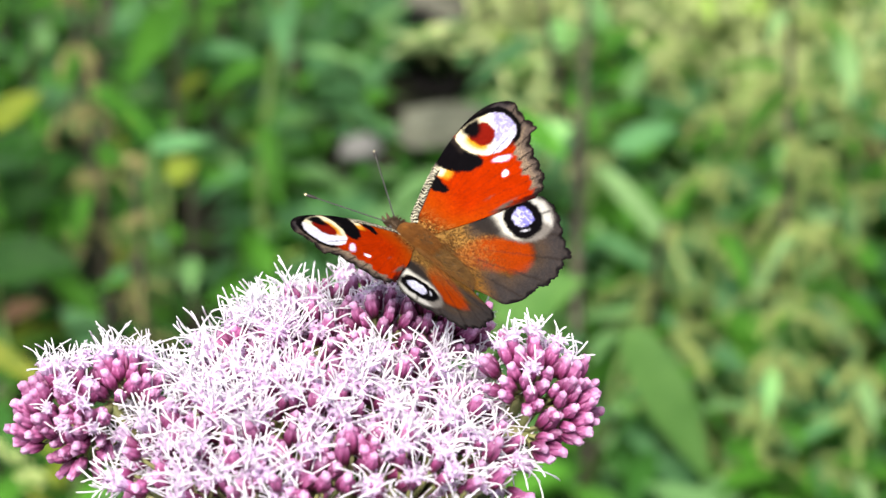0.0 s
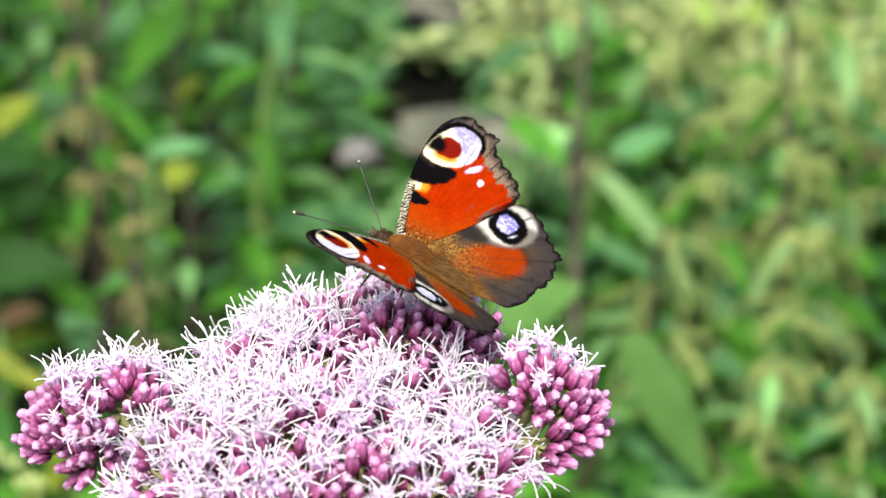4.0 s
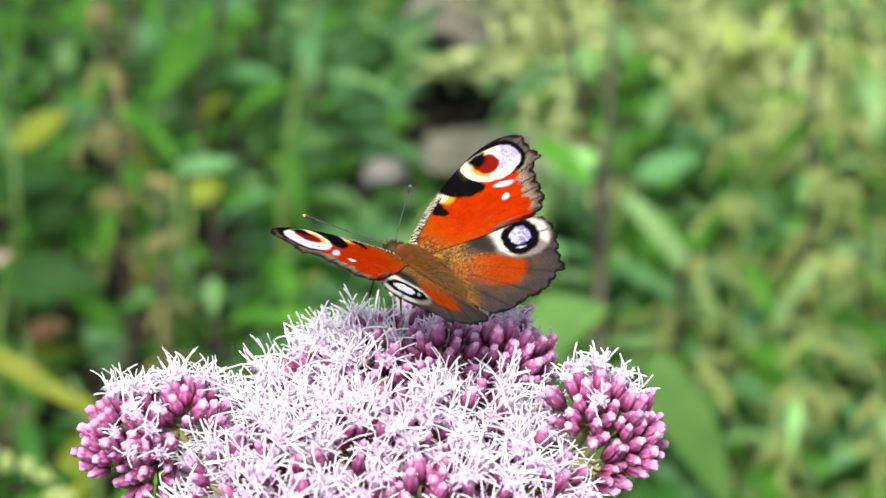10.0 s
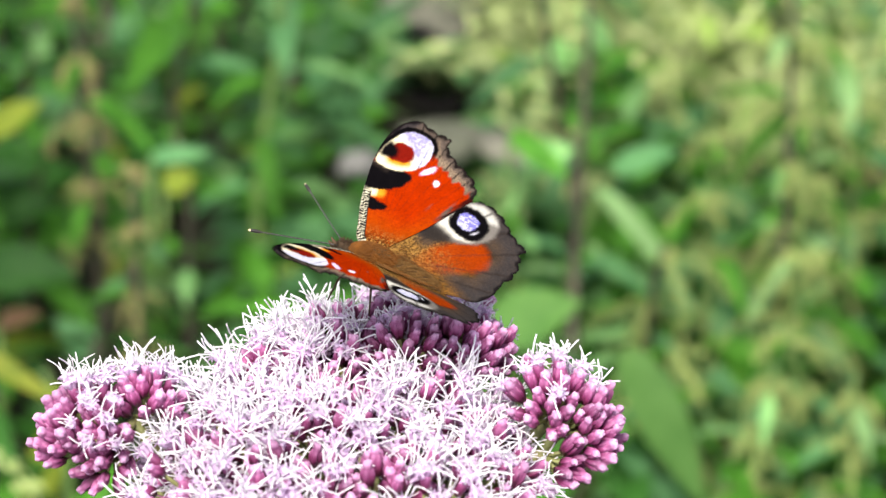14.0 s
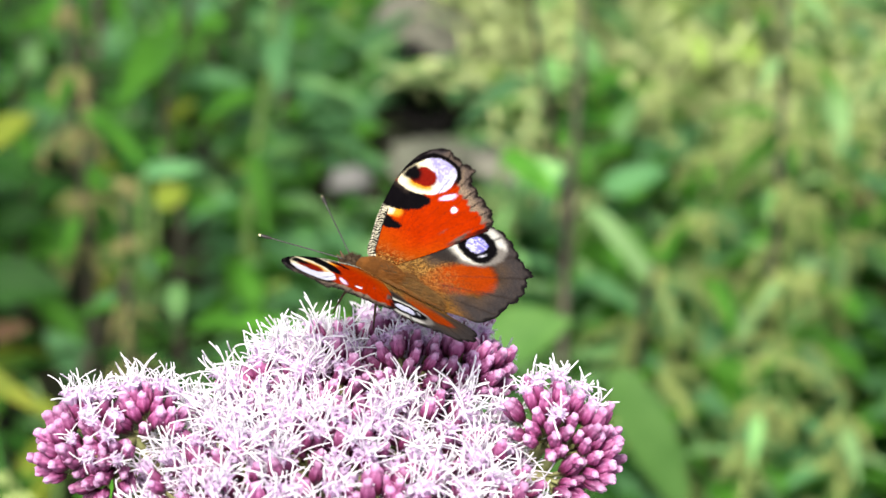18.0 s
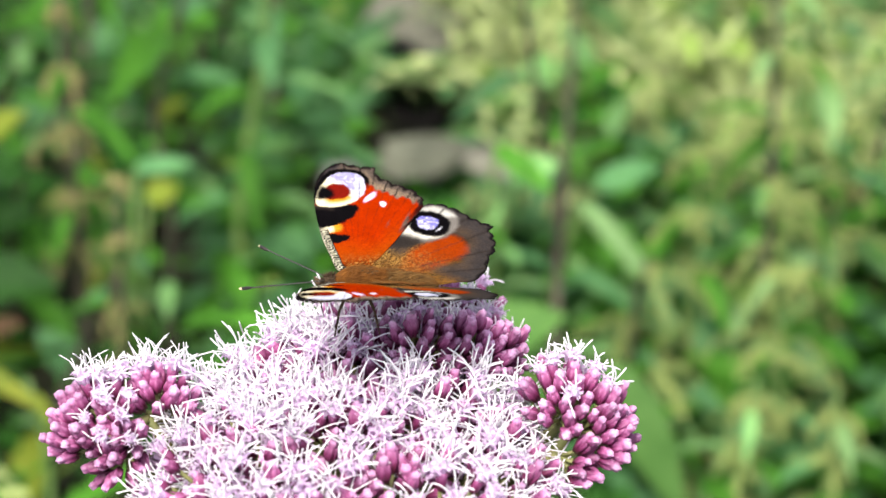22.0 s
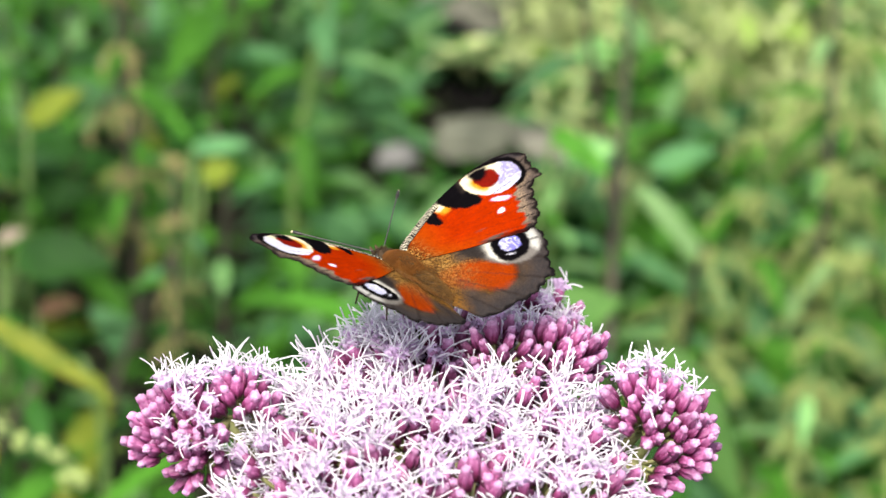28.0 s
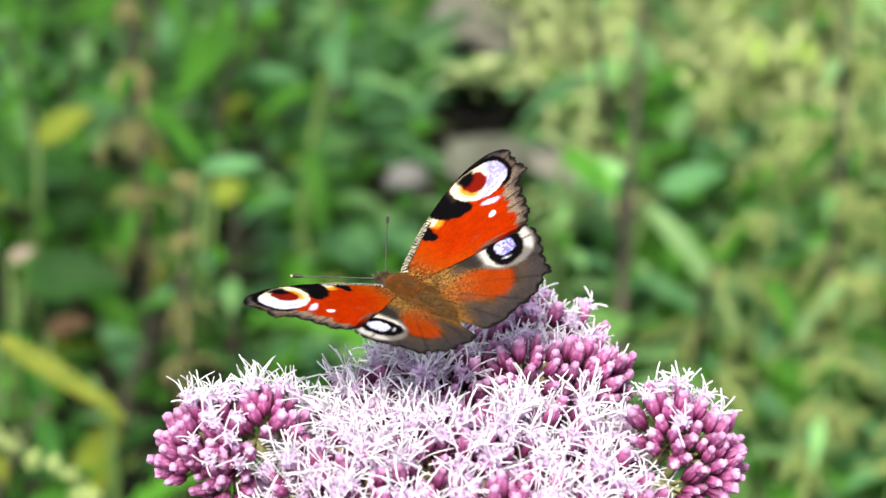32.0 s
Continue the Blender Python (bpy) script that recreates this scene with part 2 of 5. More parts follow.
class Soup:
    """Vertices and faces gathered for one mesh, with a material slot a face."""

    def __init__(self):
        self.v, self.f, self.s = [], [], []

    def tube(self, pts, radii, sides=6, slot=0, cap=True):
        """A tapered tube along the points."""
        start = len(self.v)
        n = len(pts)
        pts = [Vector(p) for p in pts]
        for i, p in enumerate(pts):
            d = (pts[min(i + 1, n - 1)] - pts[max(i - 1, 0)]).normalized()
            a = d.orthogonal().normalized() if i == 0 else (a - d * a.dot(d)).normalized()
            b = d.cross(a)
            r = radii[i] if hasattr(radii, "__len__") else radii
            for k in range(sides):
                w = 2 * math.pi * k / sides
                self.v.append(p + (a * math.cos(w) + b * math.sin(w)) * r)
        for i in range(n - 1):
            for k in range(sides):
                q = start + i * sides
                self.f.append((q + k, q + (k + 1) % sides, q + sides + (k + 1) % sides, q + sides + k))
                self.s.append(slot)
        if cap:
            self.f.append(tuple(start + (n - 1) * sides + k for k in range(sides)))
            self.f.append(tuple(start + k for k in reversed(range(sides))))
            self.s += [slot, slot]

    def lathe(self, m, profile, sides=8, slot=0):
        """A body of rings (height, radius) about the local z axis of m."""
        start = len(self.v)
        for z, r in profile:
            for k in range(sides):
                w = 2 * math.pi * k / sides
                self.v.append(m @ Vector((r * math.cos(w), r * math.sin(w), z)))
        for i in range(len(profile) - 1):
            for k in range(sides):
                q = start + i * sides
                self.f.append((q + k, q + (k + 1) % sides, q + sides + (k + 1) % sides, q + sides + k))
                self.s.append(slot)
        self.f.append(tuple(start + (len(profile) - 1) * sides + k for k in range(sides)))
        self.f.append(tuple(start + k for k in reversed(range(sides))))
        self.s += [slot, slot]

    def blade(self, m, length, width, teeth=0, droop=0.25, fold=0.25, n=12, slot=0, tip=1.0, wave=0.0):
        """A leaf blade along local y of m: folded at the midrib, drooping, with toothed edges."""
        start = len(self.v)
        for i in range(n + 1):
            t = i / n
            w = width * 1.02 * (min(1.0, t * 0.95 + 0.05) ** (0.62 * tip)) * (1 - t) ** 0.92
            if i == n:
                w = width * 0.01
            if teeth and i % 2:
                w *= 1.0 - teeth
            y = length * t
            z = -droop * length * t * t
            for u in (-1, -0.5, 0, 0.5, 1):
                lift = abs(u) * fold * w + wave * w * math.sin(6.0 * t + 2 * u)
                self.v.append(m @ Vector((u * w, y - (0.06 * length * abs(u) * teeth * (i % 2)), z + lift)))
        for i in range(n):
            for k in range(4):
                q = start + i * 5 + k
                self.f.append((q, q + 1, q + 6, q + 5))
                self.s.append(slot)

    def mesh(self, name, materials):
        return mesh_from(name, self.v, self.f, materials, True, self.s)


# ---------------------------------------------------------------- materials
def mat(name, rough=0.6, spec=0.3):
    m = bpy.data.materials.new(name)
    m.use_nodes = True
    b = m.node_tree.nodes["Principled BSDF"]
    b.inputs["Roughness"].default_value = rough
    b.inputs["Specular IOR Level"].default_value = spec
    return m, m.node_tree, b


def node(nt, kind, **inputs):
    n = nt.nodes.new(kind)
    for k, v in inputs.items():
        n.inputs[k.replace("_", " ")].default_value = v
    return n


def ramp(nt, fac, stops):
    r = nt.nodes.new("ShaderNodeValToRGB")
    while len(r.color_ramp.elements) < len(stops):
        r.color_ramp.elements.new(0.5)
    for e, (p, c) in zip(r.color_ramp.elements, stops):
        e.position, e.color = p, (*c, 1)
    nt.links.new(fac, r.inputs["Fac"])
    return r.outputs["Color"]


def mixed(nt, fac, a, b, mode="MIX"):
    mx = nt.nodes.new("ShaderNodeMix")
    mx.data_type, mx.blend_type = "RGBA", mode
    for slot, v in ((0, fac), (6, a), (7, b)):
        if isinstance(v, (int, float)):
            mx.inputs[slot].default_value = v
        elif isinstance(v, tuple):
            mx.inputs[slot].default_value = (*v, 1)
        else:
            nt.links.new(v, mx.inputs[slot])
    return mx.outputs[2]


def noise_of(nt, scale, detail=4, rough=0.6, space="Object"):
    tc = nt.nodes.new("ShaderNodeTexCoord")
    n = node(nt, "ShaderNodeTexNoise", Scale=scale, Detail=detail, Roughness=rough)
    nt.links.new(tc.outputs[space], n.inputs["Vector"])
    return n.outputs["Fac"]


def bump(nt, bsdf, height, strength, distance):
    b = node(nt, "ShaderNodeBump", Strength=strength, Distance=distance)
    nt.links.new(height, b.inputs["Height"])
    nt.links.new(b.outputs["Normal"], bsdf.inputs["Normal"])


def speckled(name, dark, light, scale, rough=0.6, spec=0.3, vary=0.0, trans=0.0, bumpy=0.3, dist=0.0005, fine=6.0):
    """Two tones mixed by coarse and fine noise, and by the object's own chance."""
    m, nt, b = mat(name, rough, spec)
    n1, n2 = noise_of(nt, scale), noise_of(nt, scale * fine)
    ad = nt.nodes.new("ShaderNodeMath")
    ad.operation = "MULTIPLY_ADD"
    nt.links.new(n1, ad.inputs[0])
    ad.inputs[1].default_value = 0.65
    sc = nt.nodes.new("ShaderNodeMath")
    sc.operation = "MULTIPLY"
    nt.links.new(n2, sc.inputs[0])
    sc.inputs[1].default_value = 0.35
    nt.links.new(sc.outputs[0], ad.inputs[2])
    col = ramp(nt, ad.outputs[0], [(0.32, dark), (0.68, light)])
    if vary:
        oi = nt.nodes.new("ShaderNodeObjectInfo")
        hs = nt.nodes.new("ShaderNodeHueSaturation")
        mr = nt.nodes.new("ShaderNodeMapRange")
        nt.links.new(oi.outputs["Random"], mr.inputs["Value"])
        mr.inputs["To Min"].default_value, mr.inputs["To Max"].default_value = 1 - vary, 1 + vary
        nt.links.new(mr.outputs[0], hs.inputs["Value"])
        nt.links.new(col, hs.inputs["Color"])
        col = hs.outputs["Color"]
    nt.links.new(col, b.inputs["Base Color"])
    if trans:
        tr = nt.nodes.new("ShaderNodeBsdfTranslucent")
        nt.links.new(col, tr.inputs["Color"])
        ms = nt.nodes.new("ShaderNodeMixShader")
        ms.inputs[0].default_value = trans
        nt.links.new(b.outputs[0], ms.inputs[1])
        nt.links.new(tr.outputs[0], ms.inputs[2])
        nt.links.new(ms.outputs[0], nt.nodes["Material Output"].inputs["Surface"])
    if bumpy:
        bump(nt, b, n2, bumpy, dist)
    return m


def leaf_material(name, dark, light, vary=0.35, trans=0.44):
    m = speckled(name, dark, light, 45.0, 0.55, 0.14, vary, trans, 0.5, 0.002)
    return m


M_LEAF = leaf_material("nettle_leaf_green", (0.032, 0.122, 0.011), (0.1, 0.295, 0.028))
M_LEAF_COOL = leaf_material("leaf_cool_green", (0.05, 0.155, 0.052), (0.135, 0.305, 0.117))
M_LEAF_YELLOW = leaf_material("leaf_yellow_green", (0.17, 0.29, 0.04), (0.35, 0.47, 0.11))
M_LEAF_PALE = leaf_material("leaf_pale_green", (0.137, 0.325, 0.09), (0.3, 0.54, 0.2))
M_LEAF_DEEP = leaf_material("leaf_deep_green", (0.01, 0.045, 0.006), (0.035, 0.12, 0.015), 0.35, 0.25)
M_LEAF_FADING = leaf_material("leaf_fading_yellow", (0.09, 0.13, 0.012), (0.22, 0.23, 0.025), 0.2, 0.25)
M_LEAF_SOFT = leaf_material("leaf_soft_green", (0.055, 0.145, 0.026), (0.125, 0.255, 0.06), 0.2, 0.4)
M_LEAF_BLEACHED = leaf_material("leaf_bleached", (0.18, 0.14, 0.1), (0.33, 0.27, 0.2), 0.1, 0.2)
M_LEAF_LEMON = leaf_material("leaf_lemon_green", (0.12, 0.17, 0.014), (0.24, 0.29, 0.03), 0.15, 0.35)
M_LEAF_DEAD = speckled("withered_leaf", (0.05, 0.028, 0.013), (0.13, 0.072, 0.036), 25, 0.8, 0.2, 0.2, 0.2)
M_STRAW = speckled("dry_straw", (0.4, 0.47, 0.17), (0.67, 0.74, 0.35), 40, 0.8, 0.2, 0.25, 0.3)
M_LEAF_DUSTY = leaf_material("leaf_dusty_green", (0.13, 0.25, 0.075), (0.26, 0.42, 0.17), 0.15, 0.35)
M_ROCK_LIGHT = speckled("bleached_stone", (0.07, 0.068, 0.05), (0.18, 0.172, 0.13), 26, 0.9, 0.2, 0.12, 0, 0.6, 0.003)
M_CATKIN_BROWN = speckled("seed_string_tan", (0.16, 0.145, 0.05), (0.34, 0.31, 0.13), 90, 0.85, 0.15, 0.2)
M_CATKIN = speckled("seed_string", (0.28, 0.37, 0.1), (0.54, 0.61, 0.24), 90, 0.8, 0.2, 0.15)
M_STEM_DARK = speckled("stem_dark_brown", (0.022, 0.02, 0.012), (0.075, 0.062, 0.04), 60, 0.7, 0.3)
M_STEM_GREEN = speckled("stem_green", (0.05, 0.1, 0.02), (0.13, 0.2, 0.055), 60, 0.6, 0.3)
M_SEED_OLIVE = speckled("seed_string_olive", (0.145, 0.2, 0.055), (0.34, 0.39, 0.13), 90, 0.85, 0.15, 0.2)
M_SOIL = speckled("dark_soil", (0.007, 0.008, 0.005), (0.04, 0.04, 0.024), 14, 0.95, 0.1, 0, 0, 0.8, 0.01)
M_ROCK = speckled("grey_stone", (0.08, 0.078, 0.07), (0.19, 0.18, 0.165), 16, 0.85, 0.3, 0.12, 0, 0.6, 0.004)
M_ROCK_PALE = speckled("pale_stone", (0.05, 0.054, 0.036), (0.135, 0.135, 0.095), 14, 0.85, 0.3, 0.1, 0, 0.6, 0.004)
M_MOSSY = speckled("mossy_bark", (0.03, 0.055, 0.015), (0.1, 0.14, 0.045), 40, 0.9, 0.15, 0, 0, 0.6, 0.003)
# near-black that puts the deep shade of the log's hollow into its colour
M_HOLLOW_SHADE = speckled("hollow_shade_black", (0.0015, 0.0015, 0.0015), (0.006, 0.005, 0.004), 30, 0.95, 0.1, 0, 0, 0.6, 0.004)


def bud_material():
    """Bud scales: wine red at the foot, paler pink to the tip, streaked lengthwise."""
    m, nt, b = mat("bud_wine_pink", 0.45, 0.4)
    tc = nt.nodes.new("ShaderNodeTexCoord")
    sp = nt.nodes.new("ShaderNodeSeparateXYZ")
    nt.links.new(tc.outputs["Object"], sp.inputs[0])
    mr = node(nt, "ShaderNodeMapRange")
    nt.links.new(sp.outputs["Z"], mr.inputs["Value"])
    mr.inputs["From Min"].default_value, mr.inputs["From Max"].default_value = 0.0, 0.0062
    nz = noise_of(nt, 900, 2)
    ad = nt.nodes.new("ShaderNodeMath")
    ad.operation = "MULTIPLY_ADD"
    nt.links.new(nz, ad.inputs[0])
    ad.inputs[1].default_value = 0.4
    nt.links.new(mr.outputs[0], ad.inputs[2])
    col = ramp(nt, ad.outputs[0], [(0.12, (0.13, 0.1, 0.045)), (0.28, (0.105, 0.012, 0.038)), (0.54, (0.19, 0.032, 0.105)), (0.8, (0.32, 0.1, 0.225)), (1.0, (0.62, 0.36, 0.56))])
    oi = nt.nodes.new("ShaderNodeObjectInfo")
    hs = nt.nodes.new("ShaderNodeHueSaturation")
    mv = nt.nodes.new("ShaderNodeMapRange")
    nt.links.new(oi.outputs["Random"], mv.inputs["Value"])
    mv.inputs["To Min"].default_value, mv.inputs["To Max"].default_value = 0.75, 1.3
    nt.links.new(mv.outputs[0], hs.inputs["Value"])
    nt.links.new(col, hs.inputs["Color"])
    nt.links.new(hs.outputs["Color"], b.inputs["Base Color"])
    b.inputs["Subsurface Weight"].default_value = 0.15
    b.inputs["Subsurface Radius"].default_value = (0.001, 0.0005, 0.0007)
    bump(nt, b, nz, 0.3, 0.0001)
    return m


M_BUD = bud_material()
M_FLORET = speckled("floret_lilac", (0.64, 0.42, 0.65), (0.88, 0.7, 0.9), 400, 0.6, 0.3, 0.1, 0.25, 0.2, 0.0001)
M_STYLE = speckled("style_threads_white", (0.8, 0.745, 0.8), (0.88, 0.85, 0.88), 300, 0.5, 0.3, 0.04, 0.2, 0.0)
M_TWIG = speckled("flower_stalk_green", (0.14, 0.17, 0.05), (0.3, 0.27, 0.12), 200, 0.6, 0.3, 0, 0, 0.3, 0.0002)


def wing_material():
    """Wing scales: the pattern's colour with the grain of scales and a faint silky sheen."""
    m, nt, b = mat("wing_scales", 0.9, 0.0)
    at = nt.nodes.new("ShaderNodeAttribute")
    at.attribute_name = "pattern"
    n1 = noise_of(nt, 3500, 2, 0.7)
    n2 = noise_of(nt, 350, 3)
    c1 = ramp(nt, n1, [(0.25, (0.72, 0.72, 0.72)), (0.75, (1.2, 1.2, 1.2))])
    c2 = ramp(nt, n2, [(0.3, (0.86, 0.86, 0.86)), (0.7, (1.1, 1.1, 1.1))])
    col = mixed(nt, 1.0, mixed(nt, 1.0, at.outputs["Color"], c1, "MULTIPLY"), c2, "MULTIPLY")
    nt.links.new(col, b.inputs["Base Color"])
    bump(nt, b, n1, 0.25, 0.00005)
    return m


M_WING = wing_material()
M_FUR = speckled("brown_fur", (0.085, 0.03, 0.004), (0.2, 0.072, 0.009), 700, 0.7, 0.2, 0, 0, 0.5, 0.0002)
M_FUR_DARK = speckled("dark_brown_fur", (0.03, 0.019, 0.012), (0.1, 0.06, 0.03), 500, 0.75, 0.2, 0, 0, 0.5, 0.0002)
M_FUR_GOLD = speckled("golden_fur", (0.075, 0.036, 0.008), (0.2, 0.1, 0.026), 500, 0.7, 0.2, 0, 0, 0.3, 0.0002)
M_OLIVE = speckled("olive_brown_fur", (0.045, 0.024, 0.008), (0.11, 0.06, 0.02), 700, 0.75, 0.2, 0, 0, 0.5, 0.0002)
M_BLACK = speckled("black_brown_horn", (0.01, 0.008, 0.007), (0.035, 0.028, 0.022), 600, 0.45, 0.4, 0, 0, 0.2, 0.0001)
M_PALE = speckled("cream_tip", (0.6, 0.5, 0.28), (0.8, 0.72, 0.5), 600, 0.6, 0.3)
M_BAND = speckled("pale_band", (0.035, 0.035, 0.032), (0.1, 0.1, 0.09), 600, 0.6, 0.3)

# ---------------------------------------------------------------- ground
def ground_height(x, y):
    d = math.hypot(x, y - 1.3)
    mound = 0.145 * math.exp(-((x / 0.15) ** 2) - ((y - 1.35) / 0.25) ** 2)
    return mound + (noise.noise((x * 2.3, y * 2.3, 0.3)) * 0.03 + noise.noise((x * 9, y * 9, 1.7)) * 0.008) * max(0.0, 1 - d / 4)


def build_ground():
    s = Soup()
    lines = [-600, -60, -12, -5] + [-3 + 0.06 * i for i in range(101)] + [5, 12, 60, 600]
    n = len(lines)
    for gy in lines:
        for gx in lines:
            s.v.append(Vector((gx, gy + 1.3, ground_height(gx, gy + 1.3))))
    for j in range(n - 1):
        for i in range(n - 1):
            q = j * n + i
            s.f.append((q, q + 1, q + n + 1, q + n))
            s.s.append(0)
    ob = new("ground", s.mesh("ground", [M_SOIL]))
    tagged(ob, "dark damp soil with litter under the herbs", "ground", kind="structure")


build_ground()


# ---------------------------------------------------------------- stones and hollow
def rock_mesh(name, seed, sx, sy, sz, material, rough=0.4):
    bm = bmesh.new()
    bmesh.ops.create_icosphere(bm, subdivisions=4, radius=1.0)
    for v in bm.verts:
        p = v.co
        k = 1 + rough * noise.noise(p * 1.3 + Vector((seed, 0, 0))) + 0.18 * noise.noise(p * 4 + Vector((0, seed, 0))) + 0.03 * noise.noise(p * 11)
        v.co = Vector((p.x * sx, p.y * sy, p.z * sz)) * k
    me = bpy.data.meshes.new(name)
    bm.to_mesh(me)
    bm.free()
    me.materials.append(material)
    me.polygons.foreach_set("use_smooth", [True] * len(me.polygons))
    return me


def rock(name, x, y, z, sx, sy, sz, seed, material, label):
    ob = new(name, rock_mesh(name, seed, sx, sy, sz, material))
    ob.matrix_basis = pose(x, y, z, 0, 0, seed * 37 % 360)
    tagged(ob, label, "stone", "stones among the herbs")


rock("stone", 0.012, 1.3528, 0.1600, 0.048, 0.03, 0.026, 3.1, M_ROCK_LIGHT, "rough pale grey stone above a dark hollow")
rock("stone", 0.0560, 1.1515, 0.1680, 0.024, 0.016, 0.005, 8.4, M_ROCK_LIGHT, "rounded grey-pink stone lying on the bank")
rock("stone", -0.0300, 1.1600, 0.1520, 0.012, 0.013, 0.006, 5.2, M_ROCK, "small grey-white stone lying on the bank")
rock("stone", 0.0150, 1.2050, 0.1440, 0.027, 0.024, 0.006, 6.7, M_ROCK_PALE, "flat beige stone below the dark hollow")
rock("stone", -0.1, 0.87, 0.02, 0.05, 0.04, 0.03, 9.9, M_ROCK, "flat grey stone on the ground")


def build_log():
    """A short rotten log added on the bank for a dark gap, its hollow end open towards the path."""
    lg = thing("stand_in_log", "added short rotten log, its hollow end coloured black as deep shade", "log", m=pose(0.0110, 1.243, 0.1605, 0, 24, 0))
    s = Soup()
    sides = 30
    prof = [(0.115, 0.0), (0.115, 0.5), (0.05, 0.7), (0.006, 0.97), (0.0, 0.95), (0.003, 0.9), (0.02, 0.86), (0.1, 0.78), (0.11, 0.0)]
    for i, (y, r) in enumerate(prof):
        for k in range(sides):
            w = 2 * math.pi * k / sides
            q = r * (1 + 0.12 * noise.noise((math.cos(w) * 1.6, math.sin(w) * 1.6, y * 9)) + 0.05 * noise.noise((w * 4, y * 30, 2)))
            s.v.append(Vector((0.0215 * q * math.cos(w), y + 0.008 * noise.noise((w * 2, i, 3)) * (r > 0), 0.0150 * q * math.sin(w))))
    for i in range(len(prof) - 1):
        for k in range(sides):
            q = i * sides
            s.f.append((q + k, q + (k + 1) % sides, q + sides + (k + 1) % sides, q + sides + k))
            # inner faces take the painted shade, outer ones the bark
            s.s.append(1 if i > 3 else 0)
    ob = new("bark", s.mesh("bark", [M_MOSSY, M_HOLLOW_SHADE]))
    ob.parent = lg


build_log()

# ---------------------------------------------------------------- herbs behind
GREENS = [M_LEAF, M_LEAF_COOL, M_LEAF_YELLOW, M_LEAF_PALE, M_LEAF_DEAD, M_LEAF_DEEP, M_LEAF_FADING, M_LEAF_SOFT, M_LEAF_BLEACHED, M_LEAF_LEMON, M_LEAF_DUSTY]


def leaf_mesh(name, length, width, teeth, droop, fold, material, petiole=0.18, tip=1.0, n=14, wave=0.05):
    s = Soup()
    s.tube([(0, 0, 0), (0, length * petiole * 0.5, length * 0.02), (0, length * petiole, 0)], 0.0011, 5, 0)
    s.blade(pose(0, length * petiole, 0), length, width, teeth, droop, fold, n, 0, tip, wave)
    return s.mesh(name, [material])


LEAVES = {}
for gi, gm in enumerate(GREENS):
    for ki, (ln, wd, te, dr, fo) in enumerate([(0.05, 0.026, 0.22, 0.4, 0.5), (0.036, 0.017, 0.2, 0.2, 0.55), (0.064, 0.027, 0.2, 0.55, 0.45)]):
        LEAVES[gi, ki] = leaf_mesh("leaf", ln, wd, te, dr, fo, gm)


def catkin(s, m, length, rr, loose=0.0034, seeds=24):
    """A drooping string of tiny seeds."""
    pts = []
    bend = rr.uniform(0.3, 1.0)
    turn = rr.uniform(0, 6.28)
    for i in range(7):
        t = i / 6
        pts.append(m @ Vector((math.cos(turn) * length * bend * t, math.sin(turn) * length * bend * t, -length * t * t * 0.8 + 0.25 * length * t)))
    s.tube(pts, 0.0007, 4, 1)
    for i in range(seeds):
        t = rr.random() ** 0.8
        k = min(int(t * 6), 5)
        c = pts[k].lerp(pts[k + 1], t * 6 - k) + Vector((rr.gauss(0, loose), rr.gauss(0, loose), rr.gauss(0, loose)))
        s.lathe(Matrix.Translation(c), [(-0.0011, 0.0004), (0, 0.0012), (0.0011, 0.0004)], 5, 1)


def herb(x, y, height, lean, seed, tones, big=1.0, dark=False, strings=0, name="nettle", pairs=None, bare=0.0, label=""):
    """A nettle-like herb: a stem with crossed pairs of toothed leaves, and seed strings in the axils."""
    rr = random.Random(seed)
    z0 = ground_height(x, y) - 0.01
    th = thing(name, label or "green nettle with toothed leaves growing from the soil", "plant", "herbs behind the flower", m=pose(x, y, z0))
    lx, ly = lean
    pts = [Vector((lx * t * t, ly * t * t, height * t)) + Vector((0.006 * math.sin(5 * t + seed), 0.006 * math.cos(4 * t + seed), 0)) for t in [i / 9 for i in range(10)]]
    s = Soup()
    s.tube(pts, [0.0042 - 0.0026 * i / 9 for i in range(10)], 7, 0)
    st = new("stem", s.mesh("stem", [M_STEM_DARK if dark else M_STEM_GREEN]))
    st.parent = th
    pairs = pairs or max(4, int(height / 0.03))
    turn = rr.uniform(0, 180)
    for i in range(pairs):
        t = bare + (1 - bare) * (i + 0.8) / pairs
        k = min(int(t * 9), 8)
        p = pts[k].lerp(pts[k + 1], min(1.0, t * 9 - k))
        turn += 90 + rr.uniform(-15, 15)
        for side in (0, 180):
            tone = rr.choice(tones)
            sc = big * rr.uniform(0.75, 1.2) * (1.0 if t < 0.8 else 0.65)
            m = Matrix.Translation(p) @ pose(0, 0, 0, rr.uniform(-25, 20), rr.uniform(-18, 18), turn + side + rr.uniform(-12, 12)) @ Matrix.Scale(sc, 4)
            piece("leaf", LEAVES[tone, rr.randrange(3)], th, m)
        if strings and t > 0.3:
            cs = Soup()
            for _ in range(strings):
                catkin(cs, Matrix.Translation(p), rr.uniform(0.012, 0.024) if strings < 3 else rr.uniform(0.02, 0.042), rr, 0.0034 if y > 1.15 else 0.0026)
            so = new("seed_string", cs.mesh("seed_string", [M_STEM_GREEN, M_CATKIN if y > 1.15 else M_SEED_OLIVE]))
            so.parent = th
            tagged(so, "pale drooping strings of seeds")
    return th


